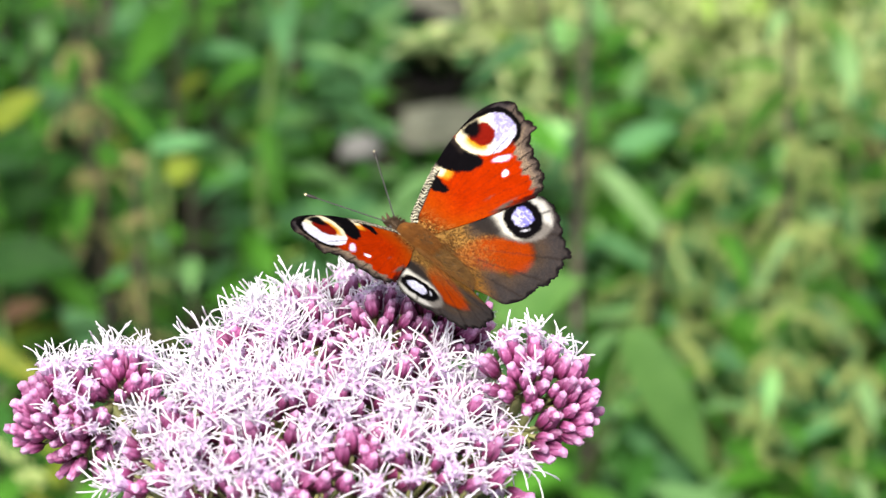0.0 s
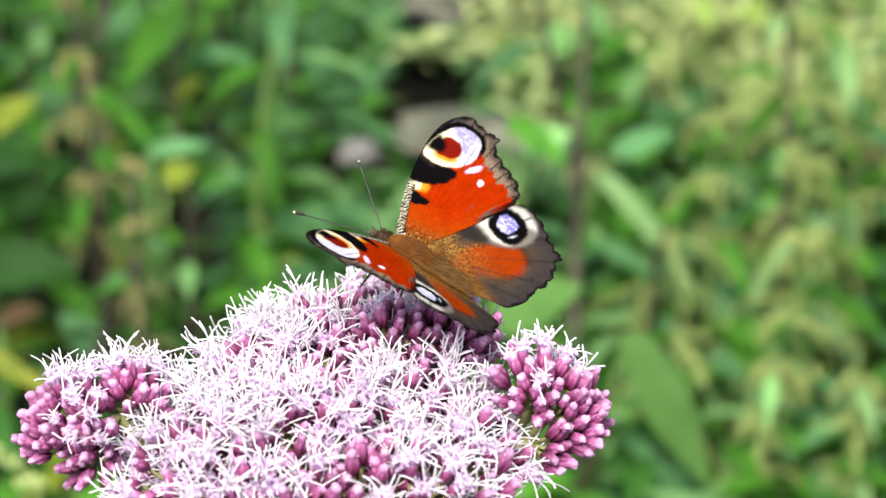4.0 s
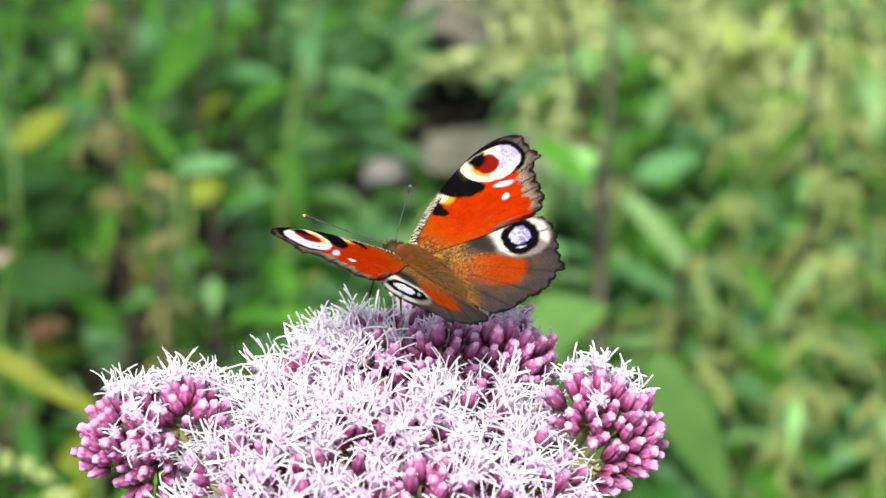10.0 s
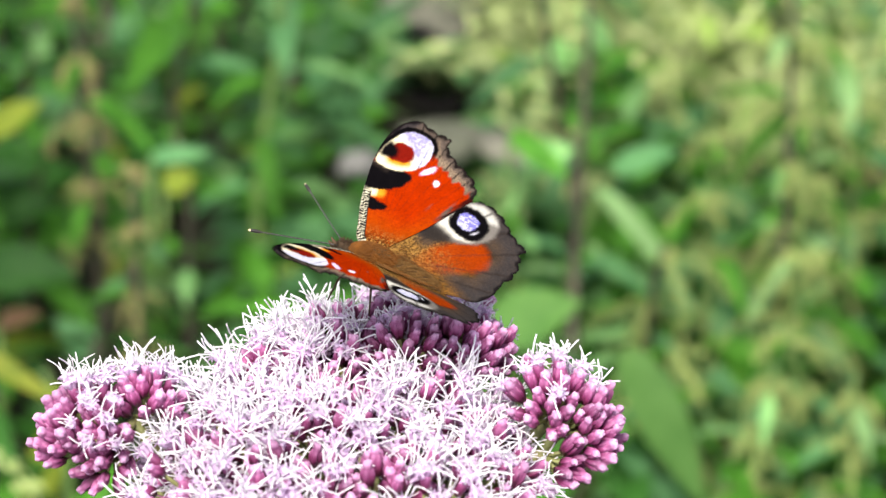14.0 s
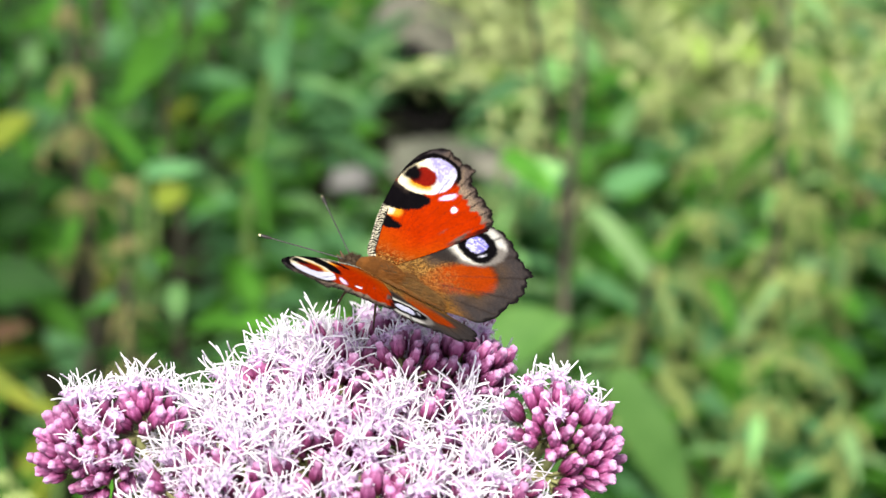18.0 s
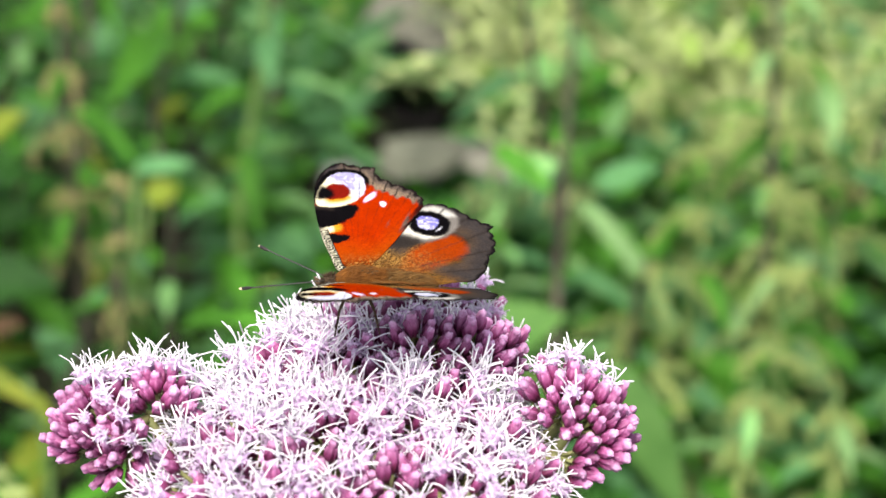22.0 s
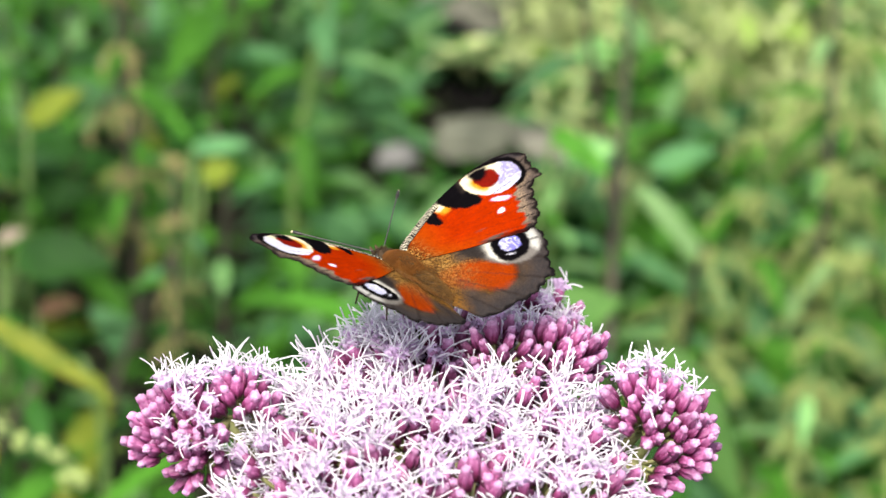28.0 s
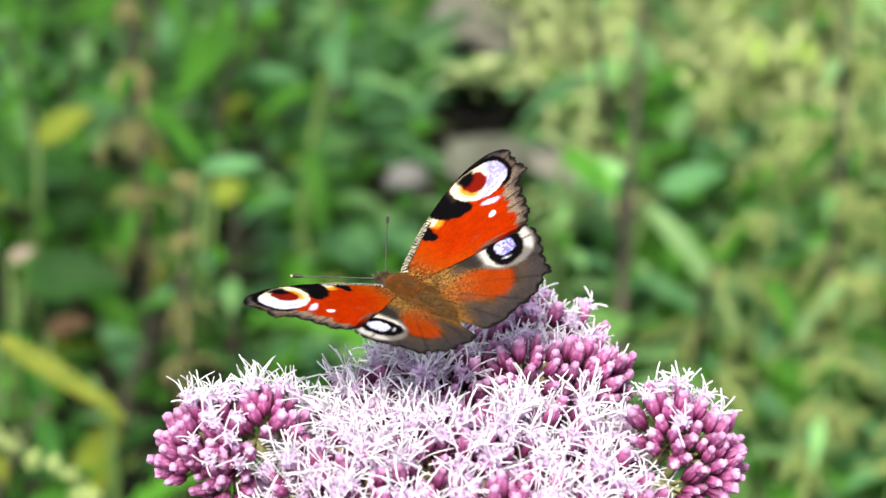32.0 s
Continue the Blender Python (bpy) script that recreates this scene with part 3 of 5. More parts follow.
def whorled(x, y, height, lean, seed, tone, first=0.3, step=0.034, strings=7, length=0.03, brown=False):
    """A nettle gone to seed: at each joint a whorl of thin seed strings that arch out and hang, and a pair of leaves."""
    rr = random.Random(seed)
    th = thing("nettle", "nettle gone to seed, whorls of hanging tan strings" if brown else "nettle gone to seed, whorls of hanging pale strings", "plant", "herbs behind the flower", m=pose(x, y, ground_height(x, y) - 0.01))
    pts = [Vector((lean[0] * t * t, lean[1] * t * t, height * t)) for t in [i / 9 for i in range(10)]]
    s = Soup()
    s.tube(pts, [0.0034 - 0.002 * i / 9 for i in range(10)], 7, 0)
    st = new("stem", s.mesh("stem", [M_STEM_DARK if brown else M_STEM_GREEN]))
    st.parent = th
    turn = rr.uniform(0, 180)
    z = height * first
    while z < height:
        k = min(int(z / height * 9), 8)
        p = pts[k].lerp(pts[k + 1], z / height * 9 - k)
        top = 1 - 0.55 * (z / height) ** 3
        w = Soup()
        for i in range(strings):
            a = 6.283 * (i + rr.uniform(-0.3, 0.3)) / strings
            ln = length * top * rr.uniform(0.5, 1.35)
            rise, out = rr.uniform(0.0, 0.6), rr.uniform(0.45, 1.05)
            line = [p + Vector((math.cos(a) * ln * out * (1 - (1 - t) ** 1.6), math.sin(a) * ln * out * (1 - (1 - t) ** 1.6), ln * (rise * t - 0.95 * t * t))) for t in (0, 0.2, 0.4, 0.6, 0.8, 1)]
            w.tube(line, 0.0006, 4, 0)
            for _ in range(20):
                t = rr.uniform(0.12, 1.0) * 5
                j = min(int(t), 4)
                c = line[j].lerp(line[j + 1], t - j) + Vector((rr.gauss(0, 0.0012), rr.gauss(0, 0.0012), rr.gauss(0, 0.0014)))
                w.lathe(Matrix.Translation(c), [(-0.001, 0.0004), (0, 0.0011), (0.001, 0.0004)], 5, 0)
        so = new("seed_string", w.mesh("seed_string", [M_CATKIN_BROWN if brown else M_SEED_OLIVE]))
        so.parent = th
        turn += 90 + rr.uniform(-15, 15)
        for side in (0, 180):
            m = Matrix.Translation(p) @ pose(0, 0, 0, rr.uniform(-35, 5), rr.uniform(-18, 18), turn + side) @ Matrix.Scale(rr.uniform(0.55, 0.85) * top, 4)
            piece("leaf", LEAVES[rr.choice(tone), rr.randrange(3)], th, m)
        z += step * rr.uniform(0.85, 1.15)
    return th


def fill_herbs():
    rr = random.Random(21)
    # rows from near to far; the view of the hollow stays open
    for row, (y0, hmin, hmax) in enumerate([(0.98, 0.08, 0.15), (1.1, 0.12, 0.2), (1.22, 0.14, 0.24), (1.36, 0.1, 0.19), (1.5, 0.08, 0.15), (1.62, 0.06, 0.12), (1.78, 0.05, 0.11), (2.1, 0.08, 0.16)]):
        half = 0.14 + 0.24 * y0
        count = int(half * 2 / (0.06 if y0 < 1.3 else 0.048))
        for i in range(count):
            x = -half + (i + rr.uniform(0.15, 0.85)) * 2 * half / count
            y = y0 + rr.uniform(-0.06, 0.06)
            h = rr.uniform(hmin, hmax)
            if -0.075 < x < 0.085 and y < 1.64:
                h = min(h, 0.1 + 0.02 * rr.random())
                if y > 1.13:
                    h = rr.uniform(0.03, 0.055)
                if 1.16 < y < 1.3 or (-0.035 < x < 0.045 and y < 1.5):
                    continue
            right = x > (0.1 if y < 1.3 else 0.02 if y < 1.55 else -0.01)
            if right and y > 1.3:
                h *= 0.85
            tones = ([10, 1, 2, 2, 2, 3, 3, 3, 10, 3] if y > 1.3 else [0, 1, 0, 1, 2, 3, 0, 5, 10, 3]) if right else [0, 0, 1, 1, 0, 3, 5] if x > -0.13 else [0, 0, 0, 5, 5, 5, 5, 1, 1, 9] if y < 1.4 else [0, 0, 0, 5, 5, 1, 0, 3]
            if rr.random() < 0.05:
                tones = tones + [4]
            herb(x, y, h, (rr.uniform(-0.04, 0.04), rr.uniform(-0.05, 0.03)), 100 * row + i, tones, rr.uniform(0.55, 0.85) if right else rr.uniform(0.5, 0.7) if x > -0.13 and y > 1.05 else rr.uniform(0.9, 1.35), rr.random() < (0.3 if right else 0.85), (6 if y > 1.25 else 3) if right and rr.random() < (0.85 if y > 1.25 else 0.5) else 0)


fill_herbs()
# tall dark stems and taller stringed nettles that stand out
herb(0.0905, 0.99, 0.27, (0.004, 0.23), 901, [1, 0], 0.7, True, 0, pairs=5, bare=0.3, label="tall nettle with a dark brown stem")
herb(-0.0715, 1.31, 0.3, (0.001, 0.2), 902, [0, 1], 0.7, True, 0, pairs=6, label="tall nettle with a dark stem in the shade")
herb(-0.19, 1.25, 0.3, (-0.02, 0.2), 903, [0, 0, 1], 0.8, True, 0, pairs=6, label="tall nettle with a dark stem in the shade")
herb(0.19, 1.06, 0.28, (0.02, 0.1), 904, [10, 3, 0], 0.8, True, 3, label="nettle hung with pale strings of seeds")
herb(0.23, 1.12, 0.3, (0.0, 0.03), 906, [10, 3, 0], 0.8, False, 3, label="nettle hung with pale strings of seeds")

whorled(0.1955, 1.0, 0.31, (0.0, 0.02), 1001, [0, 10, 1], 0.25, 0.036, 8, 0.032)
whorled(0.1625, 1.06, 0.235, (-0.01, 0.0), 1002, [0, 1, 3], 0.3, 0.034, 7, 0.03)
whorled(0.1640, 0.93, 0.17, (0.01, 0.0), 1003, [0, 10, 3], 0.2, 0.03, 7, 0.028)
whorled(0.2400, 1.1, 0.25, (0.0, 0.02), 1004, [3, 10, 1], 0.3, 0.036, 8, 0.032)
whorled(0.2150, 0.94, 0.16, (0.0, 0.0), 1005, [0, 1, 10], 0.2, 0.03, 7, 0.028)
whorled(0.1350, 1.0, 0.1, (0.01, 0.0), 1006, [0, 3, 10], 0.2, 0.03, 5, 0.026)
whorled(-0.1700, 1.1, 0.28, (-0.01, 0.02), 1007, [5, 0, 5], 0.45, 0.034, 6, 0.026, True)
whorled(-0.1420, 1.03, 0.2, (0.0, 0.02), 1008, [5, 0, 5], 0.5, 0.034, 5, 0.024, True)
for i, (x, y, h) in enumerate([(0.2, 0.97, 0.16), (0.14, 1.0, 0.13)]):
    herb(x, y, h, (0.01 * (i % 3 - 1), 0.01), 960 + i, [2, 3, 0, 1, 0], 0.6, False, 5, label="nettle hung with pale strings of seeds")
for i in range(14):
    herb(0.03 + 0.011 * i, 1.4 + 0.08 * (i * 7 % 4), 0.07 + 0.012 * (i * 5 % 4), (0.01 * (i % 3 - 1), -0.02), 920 + i, [2, 3, 3, 2, 1], 0.75, False, 9, label="nettle hung with pale strings of seeds")


def sprig(a, b, width, tone, label, category="plant", droop=0.12):
    """A young herb whose thin stem carries one large leaf from a to b and two small ones."""
    a, b = Vector(a), Vector(b)
    foot = Vector((a.x - (b.x - a.x) * 0.5, a.y + 0.03, 0))
    foot.z = ground_height(foot.x, foot.y) - 0.01
    th = thing("herb", label, category, "herbs behind the flower", m=Matrix.Translation(foot))
    s = Soup()
    top = a - foot
    s.tube([(0, 0, 0), top * 0.5 + Vector((0, 0, 0.01)), top], [0.003, 0.0025, 0.0014], 6)
    st = new("stem", s.mesh("stem", [M_STEM_GREEN]))
    st.parent = th
    d = b - a
    if droop > 0.12:
        d += Vector((0, -0.6, 0.8)) * droop * d.length
    y = d.normalized()
    x = y.cross(Vector((0, -0.6, 0.8))).normalized()
    z = x.cross(y)
    m = Matrix((x, y, z)).transposed().to_4x4()
    m.translation = top
    s = Soup()
    s.blade(m, d.length, width * 1.3, 0.1, droop, 0.25, 18, 0, 1.0, 0.08)
    lf = new("leaf", s.mesh("leaf", [GREENS[tone]]))
    lf.parent = th
    for k in (0, 1):
        piece("leaf", LEAVES[0 if tone in (4, 8, 9) else tone, k], th, Matrix.Translation(top * (0.55 + 0.2 * k)) @ pose(0, 0, 0, 10, 0, 140 * k + 60) @ Matrix.Scale(0.6, 4))


sprig((0.0975, 1.075, 0.1810), (0.1400, 1.04, 0.1370), 0.012, 10, "herb with an arched dusty green leaf", droop=0.6)
sprig((0.1039, 0.947, 0.1581), (0.1433, 0.9, 0.1020), 0.027, 7, "herb with a long drooping green leaf")
sprig((0.0398, 0.9509, 0.1653), (0.0795, 0.9442, 0.1878), 0.032, 7, "herb with a broad pale green leaf")
sprig((0.113, 1.1497, 0.1558), (0.1457, 1.1383, 0.1753), 0.018, 1, "herb with a bluish green leaf")
sprig((-0.2266, 1.1026, 0.1951), (-0.1977, 1.1023, 0.2158), 0.018, 9, "herb with a lemon-yellow leaf")
sprig((-0.1309, 1.034, 0.2151), (-0.1024, 1.0364, 0.2196), 0.011, 1, "herb with a bluish green leaf")
sprig((-0.1351, 1.1166, 0.1575), (-0.1184, 1.1201, 0.1641), 0.017, 9, "herb with a small yellow leaf")
sprig((-0.2236, 0.9934, 0.1813), (-0.2112, 0.9963, 0.1868), 0.008, 8, "withered herb with a bleached curled leaf")
sprig((-0.1949, 1.3281, 0.0227), (-0.1663, 1.3202, 0.0558), 0.014, 4, "withered herb with a curled brown leaf")
sprig((-0.1941, 0.8199, 0.2384), (-0.1381, 0.7893, 0.2235), 0.010, 6, "herb with a long yellowing leaf")
sprig((-0.2273, 1.0513, 0.1411), (-0.1741, 1.0355, 0.1498), 0.03, 5, "herb with a broad dark green leaf")
sprig((-0.243, 1.154, 0.1214), (-0.2013, 1.1397, 0.1359), 0.03, 5, "herb with a broad dark green leaf")
sprig((-0.2064, 0.9948, 0.1413), (-0.1846, 0.9801, 0.1563), 0.012, 4, "withered herb with a curled red-brown leaf")
sprig((0.0583, 1.0516, 0.2056), (0.0817, 1.0473, 0.2188), 0.02, 3, "herb with a broad pale green leaf")
sprig((0.0784, 1.2884, 0.1611), (0.1062, 1.2925, 0.1688), 0.022, 3, "herb with a broad pale green leaf")
sprig((0.0338, 1.3068, 0.1531), (0.062, 1.3093, 0.1578), 0.02, 2, "herb with a yellow-green leaf")
sprig((0.0502, 1.041, 0.2282), (0.0775, 1.0161, 0.2182), 0.014, 0, "herb with a slender green leaf")


def build_spray():
    """A bent stalk with strings of pale seeds, close at the path's edge."""
    th = thing("seed_spray", "bent stalk hung with pale greenish seeds", "plant", "herbs behind the flower", m=pose(-0.25, 0.8, ground_height(-0.25, 0.8) - 0.01))
    rr = random.Random(77)
    s = Soup()
    pts = [Vector(p) for p in ((0, 0, 0), (0.01, -0.01, 0.15), (0.04, -0.03, 0.24), (0.07, -0.042, 0.24), (0.1117, -0.0629, 0.225))]
    s.tube(pts, [0.002, 0.0018, 0.0012, 0.0009, 0.0005], 6)
    o = new("stem", s.mesh("stem", [M_STEM_GREEN]))
    o.parent = th
    s = Soup()
    for i in range(11):
        t = 2.0 + 1.98 * (i + rr.random()) / 11
        k = int(t)
        catkin(s, Matrix.Translation(pts[k].lerp(pts[k + 1], t - k)), rr.uniform(0.004, 0.009), rr, 0.0016, 14)
    o = new("seed_string", s.mesh("seed_string", [M_STEM_GREEN, M_CATKIN]))
    o.parent = th


build_spray()


def ground_cover():
    """Low leaves and grass that carpet the soil."""
    rr, edge = random.Random(9), random.Random(10)
    for tone in (0, 1, 5, 3, 2):
        s = Soup()
        for _ in range(2000 if tone != 2 else 400):
            y = rr.uniform(0.7, 3.1)
            x = rr.uniform(-0.32 - 0.25 * y, 0.32 + 0.25 * y)
            if x < -0.04 and rr.random() < (0.65 if tone != 5 else 0.2):
                continue
            if -0.03 < x < 0.045 and 1.19 < y < 1.31:
                continue
            if tone == 5 and x > 0.02 and y > 1.2:
                continue
            m = Matrix.Translation((x, y, ground_height(x, y) + rr.uniform(-0.002, 0.03))) @ pose(0, 0, 0, rr.uniform(-10, 60), rr.uniform(-25, 25), rr.uniform(0, 360))
            s.blade(m, rr.uniform(0.025, 0.055), rr.uniform(0.015, 0.034), 0, rr.uniform(0.1, 0.5), 0.25, 4, 0, 1.0)
        for _ in range({0: 500, 1: 800, 5: 60, 3: 640, 2: 60}[tone]):
            x, y = rr.uniform(-0.11, 0.12), rr.uniform(1.02, 1.6)
            low = 0.02
            if -0.018 < x < 0.034 and 1.15 < y < 1.262:
                low = 0.012
                if y > 1.232:
                    continue
            z = ground_height(x, y) + rr.uniform(0.0, low)
            if -0.025 < x < 0.04 and 1.262 < y < 1.32:
                z = max(z, 0.166)
            m = Matrix.Translation((x, y, z)) @ pose(0, 0, 0, rr.uniform(-10, 40), rr.uniform(-25, 25), rr.uniform(0, 360))
            s.blade(m, rr.uniform(0.015, 0.034), rr.uniform(0.01, 0.02), 0, rr.uniform(0.1, 0.5), 0.25, 4, 0, 1.0)
        for _ in range({0: 20, 1: 200, 5: 0, 3: 950, 2: 750}[tone]):
            x, y = rr.uniform(0.03, 0.42), rr.uniform(1.3, 2.6)
            m = Matrix.Translation((x, y, ground_height(x, y) + rr.uniform(0.02, 0.17))) @ pose(0, 0, 0, rr.uniform(0, 50), rr.uniform(-25, 25), rr.uniform(0, 360))
            s.blade(m, rr.uniform(0.03, 0.06), rr.uniform(0.016, 0.03), 0, rr.uniform(0.1, 0.5), 0.25, 4, 0, 1.0)
        for _ in range({0: 900, 1: 500, 5: 500, 3: 300, 2: 100}[tone]):
            x, y = rr.uniform(-2.4, 2.4), rr.uniform(0.1, 4.2)
            if abs(x) < 0.5 and y < 3.0 and (y > 0.8 or abs(x) < 0.2):
                continue
            m = Matrix.Translation((x, y, ground_height(x, y) + rr.uniform(0.0, 0.08))) @ pose(0, 0, 0, rr.uniform(-10, 60), rr.uniform(-25, 25), rr.uniform(0, 360))
            if edge.random() < (math.hypot(x, y - 2.0) - 1.1) / 1.3:
                continue
            s.blade(m, rr.uniform(0.06, 0.12), rr.uniform(0.03, 0.06), 0, rr.uniform(0.1, 0.5), 0.25, 4, 0, 1.0)
        for _ in range({0: 260, 1: 200, 5: 120, 3: 140, 2: 40}[tone]):
            x, y = rr.uniform(0.1, 0.36), rr.uniform(0.85, 1.3)
            m = Matrix.Translation((x, y, ground_height(x, y) + rr.uniform(0.01, 0.1))) @ pose(0, 0, 0, rr.uniform(0, 50), rr.uniform(-25, 25), rr.uniform(0, 360))
            s.blade(m, rr.uniform(0.025, 0.05), rr.uniform(0.014, 0.028), 0, rr.uniform(0.1, 0.5), 0.25, 4, 0, 1.0)
        o = new("ground_cover", s.mesh("ground_cover", [GREENS[tone]]))
        tagged(o, "low green leaves carpeting the soil", "ground cover", kind="stuff")


ground_cover()


def dry_straw():
    """Fine dry grass and fallen seed stalks lying over the bank."""
    rr = random.Random(31)
    s = Soup()
    for _ in range(9000):
        x, y = rr.uniform(0.03, 0.42), rr.uniform(1.29, 2.15)
        m = Matrix.Translation((x, y, ground_height(x, y) + rr.uniform(0.02, 0.095 if x < 0.15 else 0.15))) @ pose(0, 0, 0, rr.uniform(-25, 50), rr.uniform(-25, 25), rr.uniform(0, 360))
        s.blade(m, rr.uniform(0.015, 0.04), rr.uniform(0.003, 0.0075), 0, rr.uniform(0.1, 0.6), 0.25, 4, 0, 1.0)
    for _ in range(220):
        x, y = rr.uniform(0.045, 0.13), rr.uniform(1.18, 1.4)
        m = Matrix.Translation((x, y, ground_height(x, y) + rr.uniform(0.01, 0.05))) @ pose(0, 0, 0, rr.uniform(-25, 50), rr.uniform(-25, 25), rr.uniform(0, 360))
        s.blade(m, rr.uniform(0.012, 0.03), rr.uniform(0.003, 0.007), 0, rr.uniform(0.1, 0.6), 0.25, 4, 0, 1.0)
    # a tuft that hangs over the hollow
    for _ in range(22):
        x, y = rr.uniform(-0.006, 0.045), rr.uniform(1.25, 1.268)
        m = Matrix.Translation((x, y, 0.1690 + rr.uniform(0.0, 0.008) + 0.1 * (y - 1.252))) @ pose(0, 0, 0, rr.uniform(-10, 20), rr.uniform(-25, 25), rr.uniform(50, 130) + 180 * rr.randrange(2))
        s.blade(m, rr.uniform(0.012, 0.026), rr.uniform(0.003, 0.006), 0, rr.uniform(0.1, 0.4), 0.25, 4, 0, 1.0)
    o = new("dry_grass", s.mesh("dry_grass", [M_STRAW]))
    tagged(o, "fine fading yellow-green grass lying over the bank", "dry grass", kind="stuff")


dry_straw()

# ---------------------------------------------------------------- flower head
# The plant: a stem, branches, and domed clusters of heads; each head is a closed bud or an open tuft.
def bud_mesh(name, seed):
    """A closed head: a plump body of overlapping scales with a knob of pale floret tips."""
    rr = random.Random(seed)
    s = Soup()
    ln = rr.uniform(0.0043, 0.0053)
    w = rr.uniform(0.00095, 0.00118)
    s.lathe(Matrix.Identity(4), [(0, w * 0.35), (ln * 0.12, w * 0.72), (ln * 0.32, w * 0.98), (ln * 0.55, w), (ln * 0.7, w * 0.86), (ln * 0.78, w * 0.72), (ln * 0.86, w * 0.74), (ln * 0.95, w * 0.55), (ln, w * 0.2)], 9)
    for k in range(5):
        a = radians(72 * k + rr.uniform(-14, 14))
        fl = ln * rr.uniform(0.92, 1.02)
        s.tube([(0.4 * w * math.cos(a), 0.4 * w * math.sin(a), ln * 0.6), (0.48 * w * math.cos(a), 0.48 * w * math.sin(a), fl * 0.88), (0.4 * w * math.cos(a), 0.4 * w * math.sin(a), fl)], [w * 0.3, w * 0.36, w * 0.26], 6)
    for k in range(5):
        a = 72 * k + 36 + rr.uniform(-10, 10)
        m = pose(0, 0, ln * 0.03, 0, 0, a) @ pose(w * 0.58, 0, 0, 0, 5, 0)
        s.lathe(m, [(0, w * 0.2), (ln * 0.3, w * 0.5), (ln * 0.5, w * 0.45), (ln * 0.7, w * 0.1)], 5)
    return s.mesh(name, [M_BUD])


def open_mesh(name, seed, reach=1.0):
    """An open head: slim bud scales, five lilac star-shaped florets, each with a forked, curling white thread."""
    rr = random.Random(seed)
    s = Soup()
    ln = rr.uniform(0.0040, 0.0047)
    w = 0.0009
    s.lathe(Matrix.Identity(4), [(0, w * 0.4), (ln * 0.2, w * 0.85), (ln * 0.7, w), (ln * 0.9, w * 0.8)], 8, 0)
    for k in range(5):
        a = radians(72 * k + rr.uniform(-15, 15))
        tilt = rr.uniform(10, 34)
        m = Matrix.Translation((0, 0, ln * 0.55)) @ Euler((0, radians(tilt), a), "XYZ").to_matrix().to_4x4()
        fl = rr.uniform(0.0026, 0.0036) * (0.6 + 0.4 * reach)
        s.lathe(m, [(0, 0.0003), (fl * 0.5, 0.0004), (fl * 0.85, 0.00055), (fl, 0.00064)], 6, 1)
        for q in range(5):
            mm = m @ pose(0, 0, fl, 0, 0, 72 * q) @ pose(0.00055, 0, 0, 0, rr.uniform(35, 75), -90)
            s.blade(mm, 0.0009, 0.0006, 0, 0.2, 0.1, 2, 1)
        fork = Vector((rr.gauss(0, 1), rr.gauss(0, 1), 0)).normalized()
        for way in (1, -1) if rr.random() < 0.8 else ():
            d = (Vector((rr.gauss(0, 0.3), rr.gauss(0, 0.3), 1)) + fork * way * rr.uniform(0.1, 0.5)).normalized()
            curl = fork * way * rr.uniform(-0.1, 0.95) + Vector((rr.gauss(0, 0.3), rr.gauss(0, 0.3), rr.uniform(-0.5, 0.1)))
            lt = reach * rr.uniform(0.0032, 0.006)
            pts = [m @ (Vector((0, 0, fl * 0.9)) + d * lt * t + curl * lt * 0.75 * t * t) for t in (0, 0.25, 0.5, 0.75, 0.92, 1)]
            s.tube(pts, [0.0001, 0.00012, 0.00013, 0.00014, 0.00015, 0.00009], 5, 2)
    return s.mesh(name, [M_BUD, M_FLORET, M_STYLE])


BUDS = [bud_mesh("bud", 40 + i) for i in range(5)]
TUFTS = [open_mesh("floret_head", 60 + i) for i in range(7)]
SHORT_TUFTS = [open_mesh("floret_head", 80 + i, 0.55) for i in range(5)]

plant = thing("hemp_agrimony", "hemp agrimony with a domed pink flower head and white threads", "flower", m=pose(-0.013, 0.372, 0.0))
HEAD = Vector((-0.013, 0.352, 0.452))


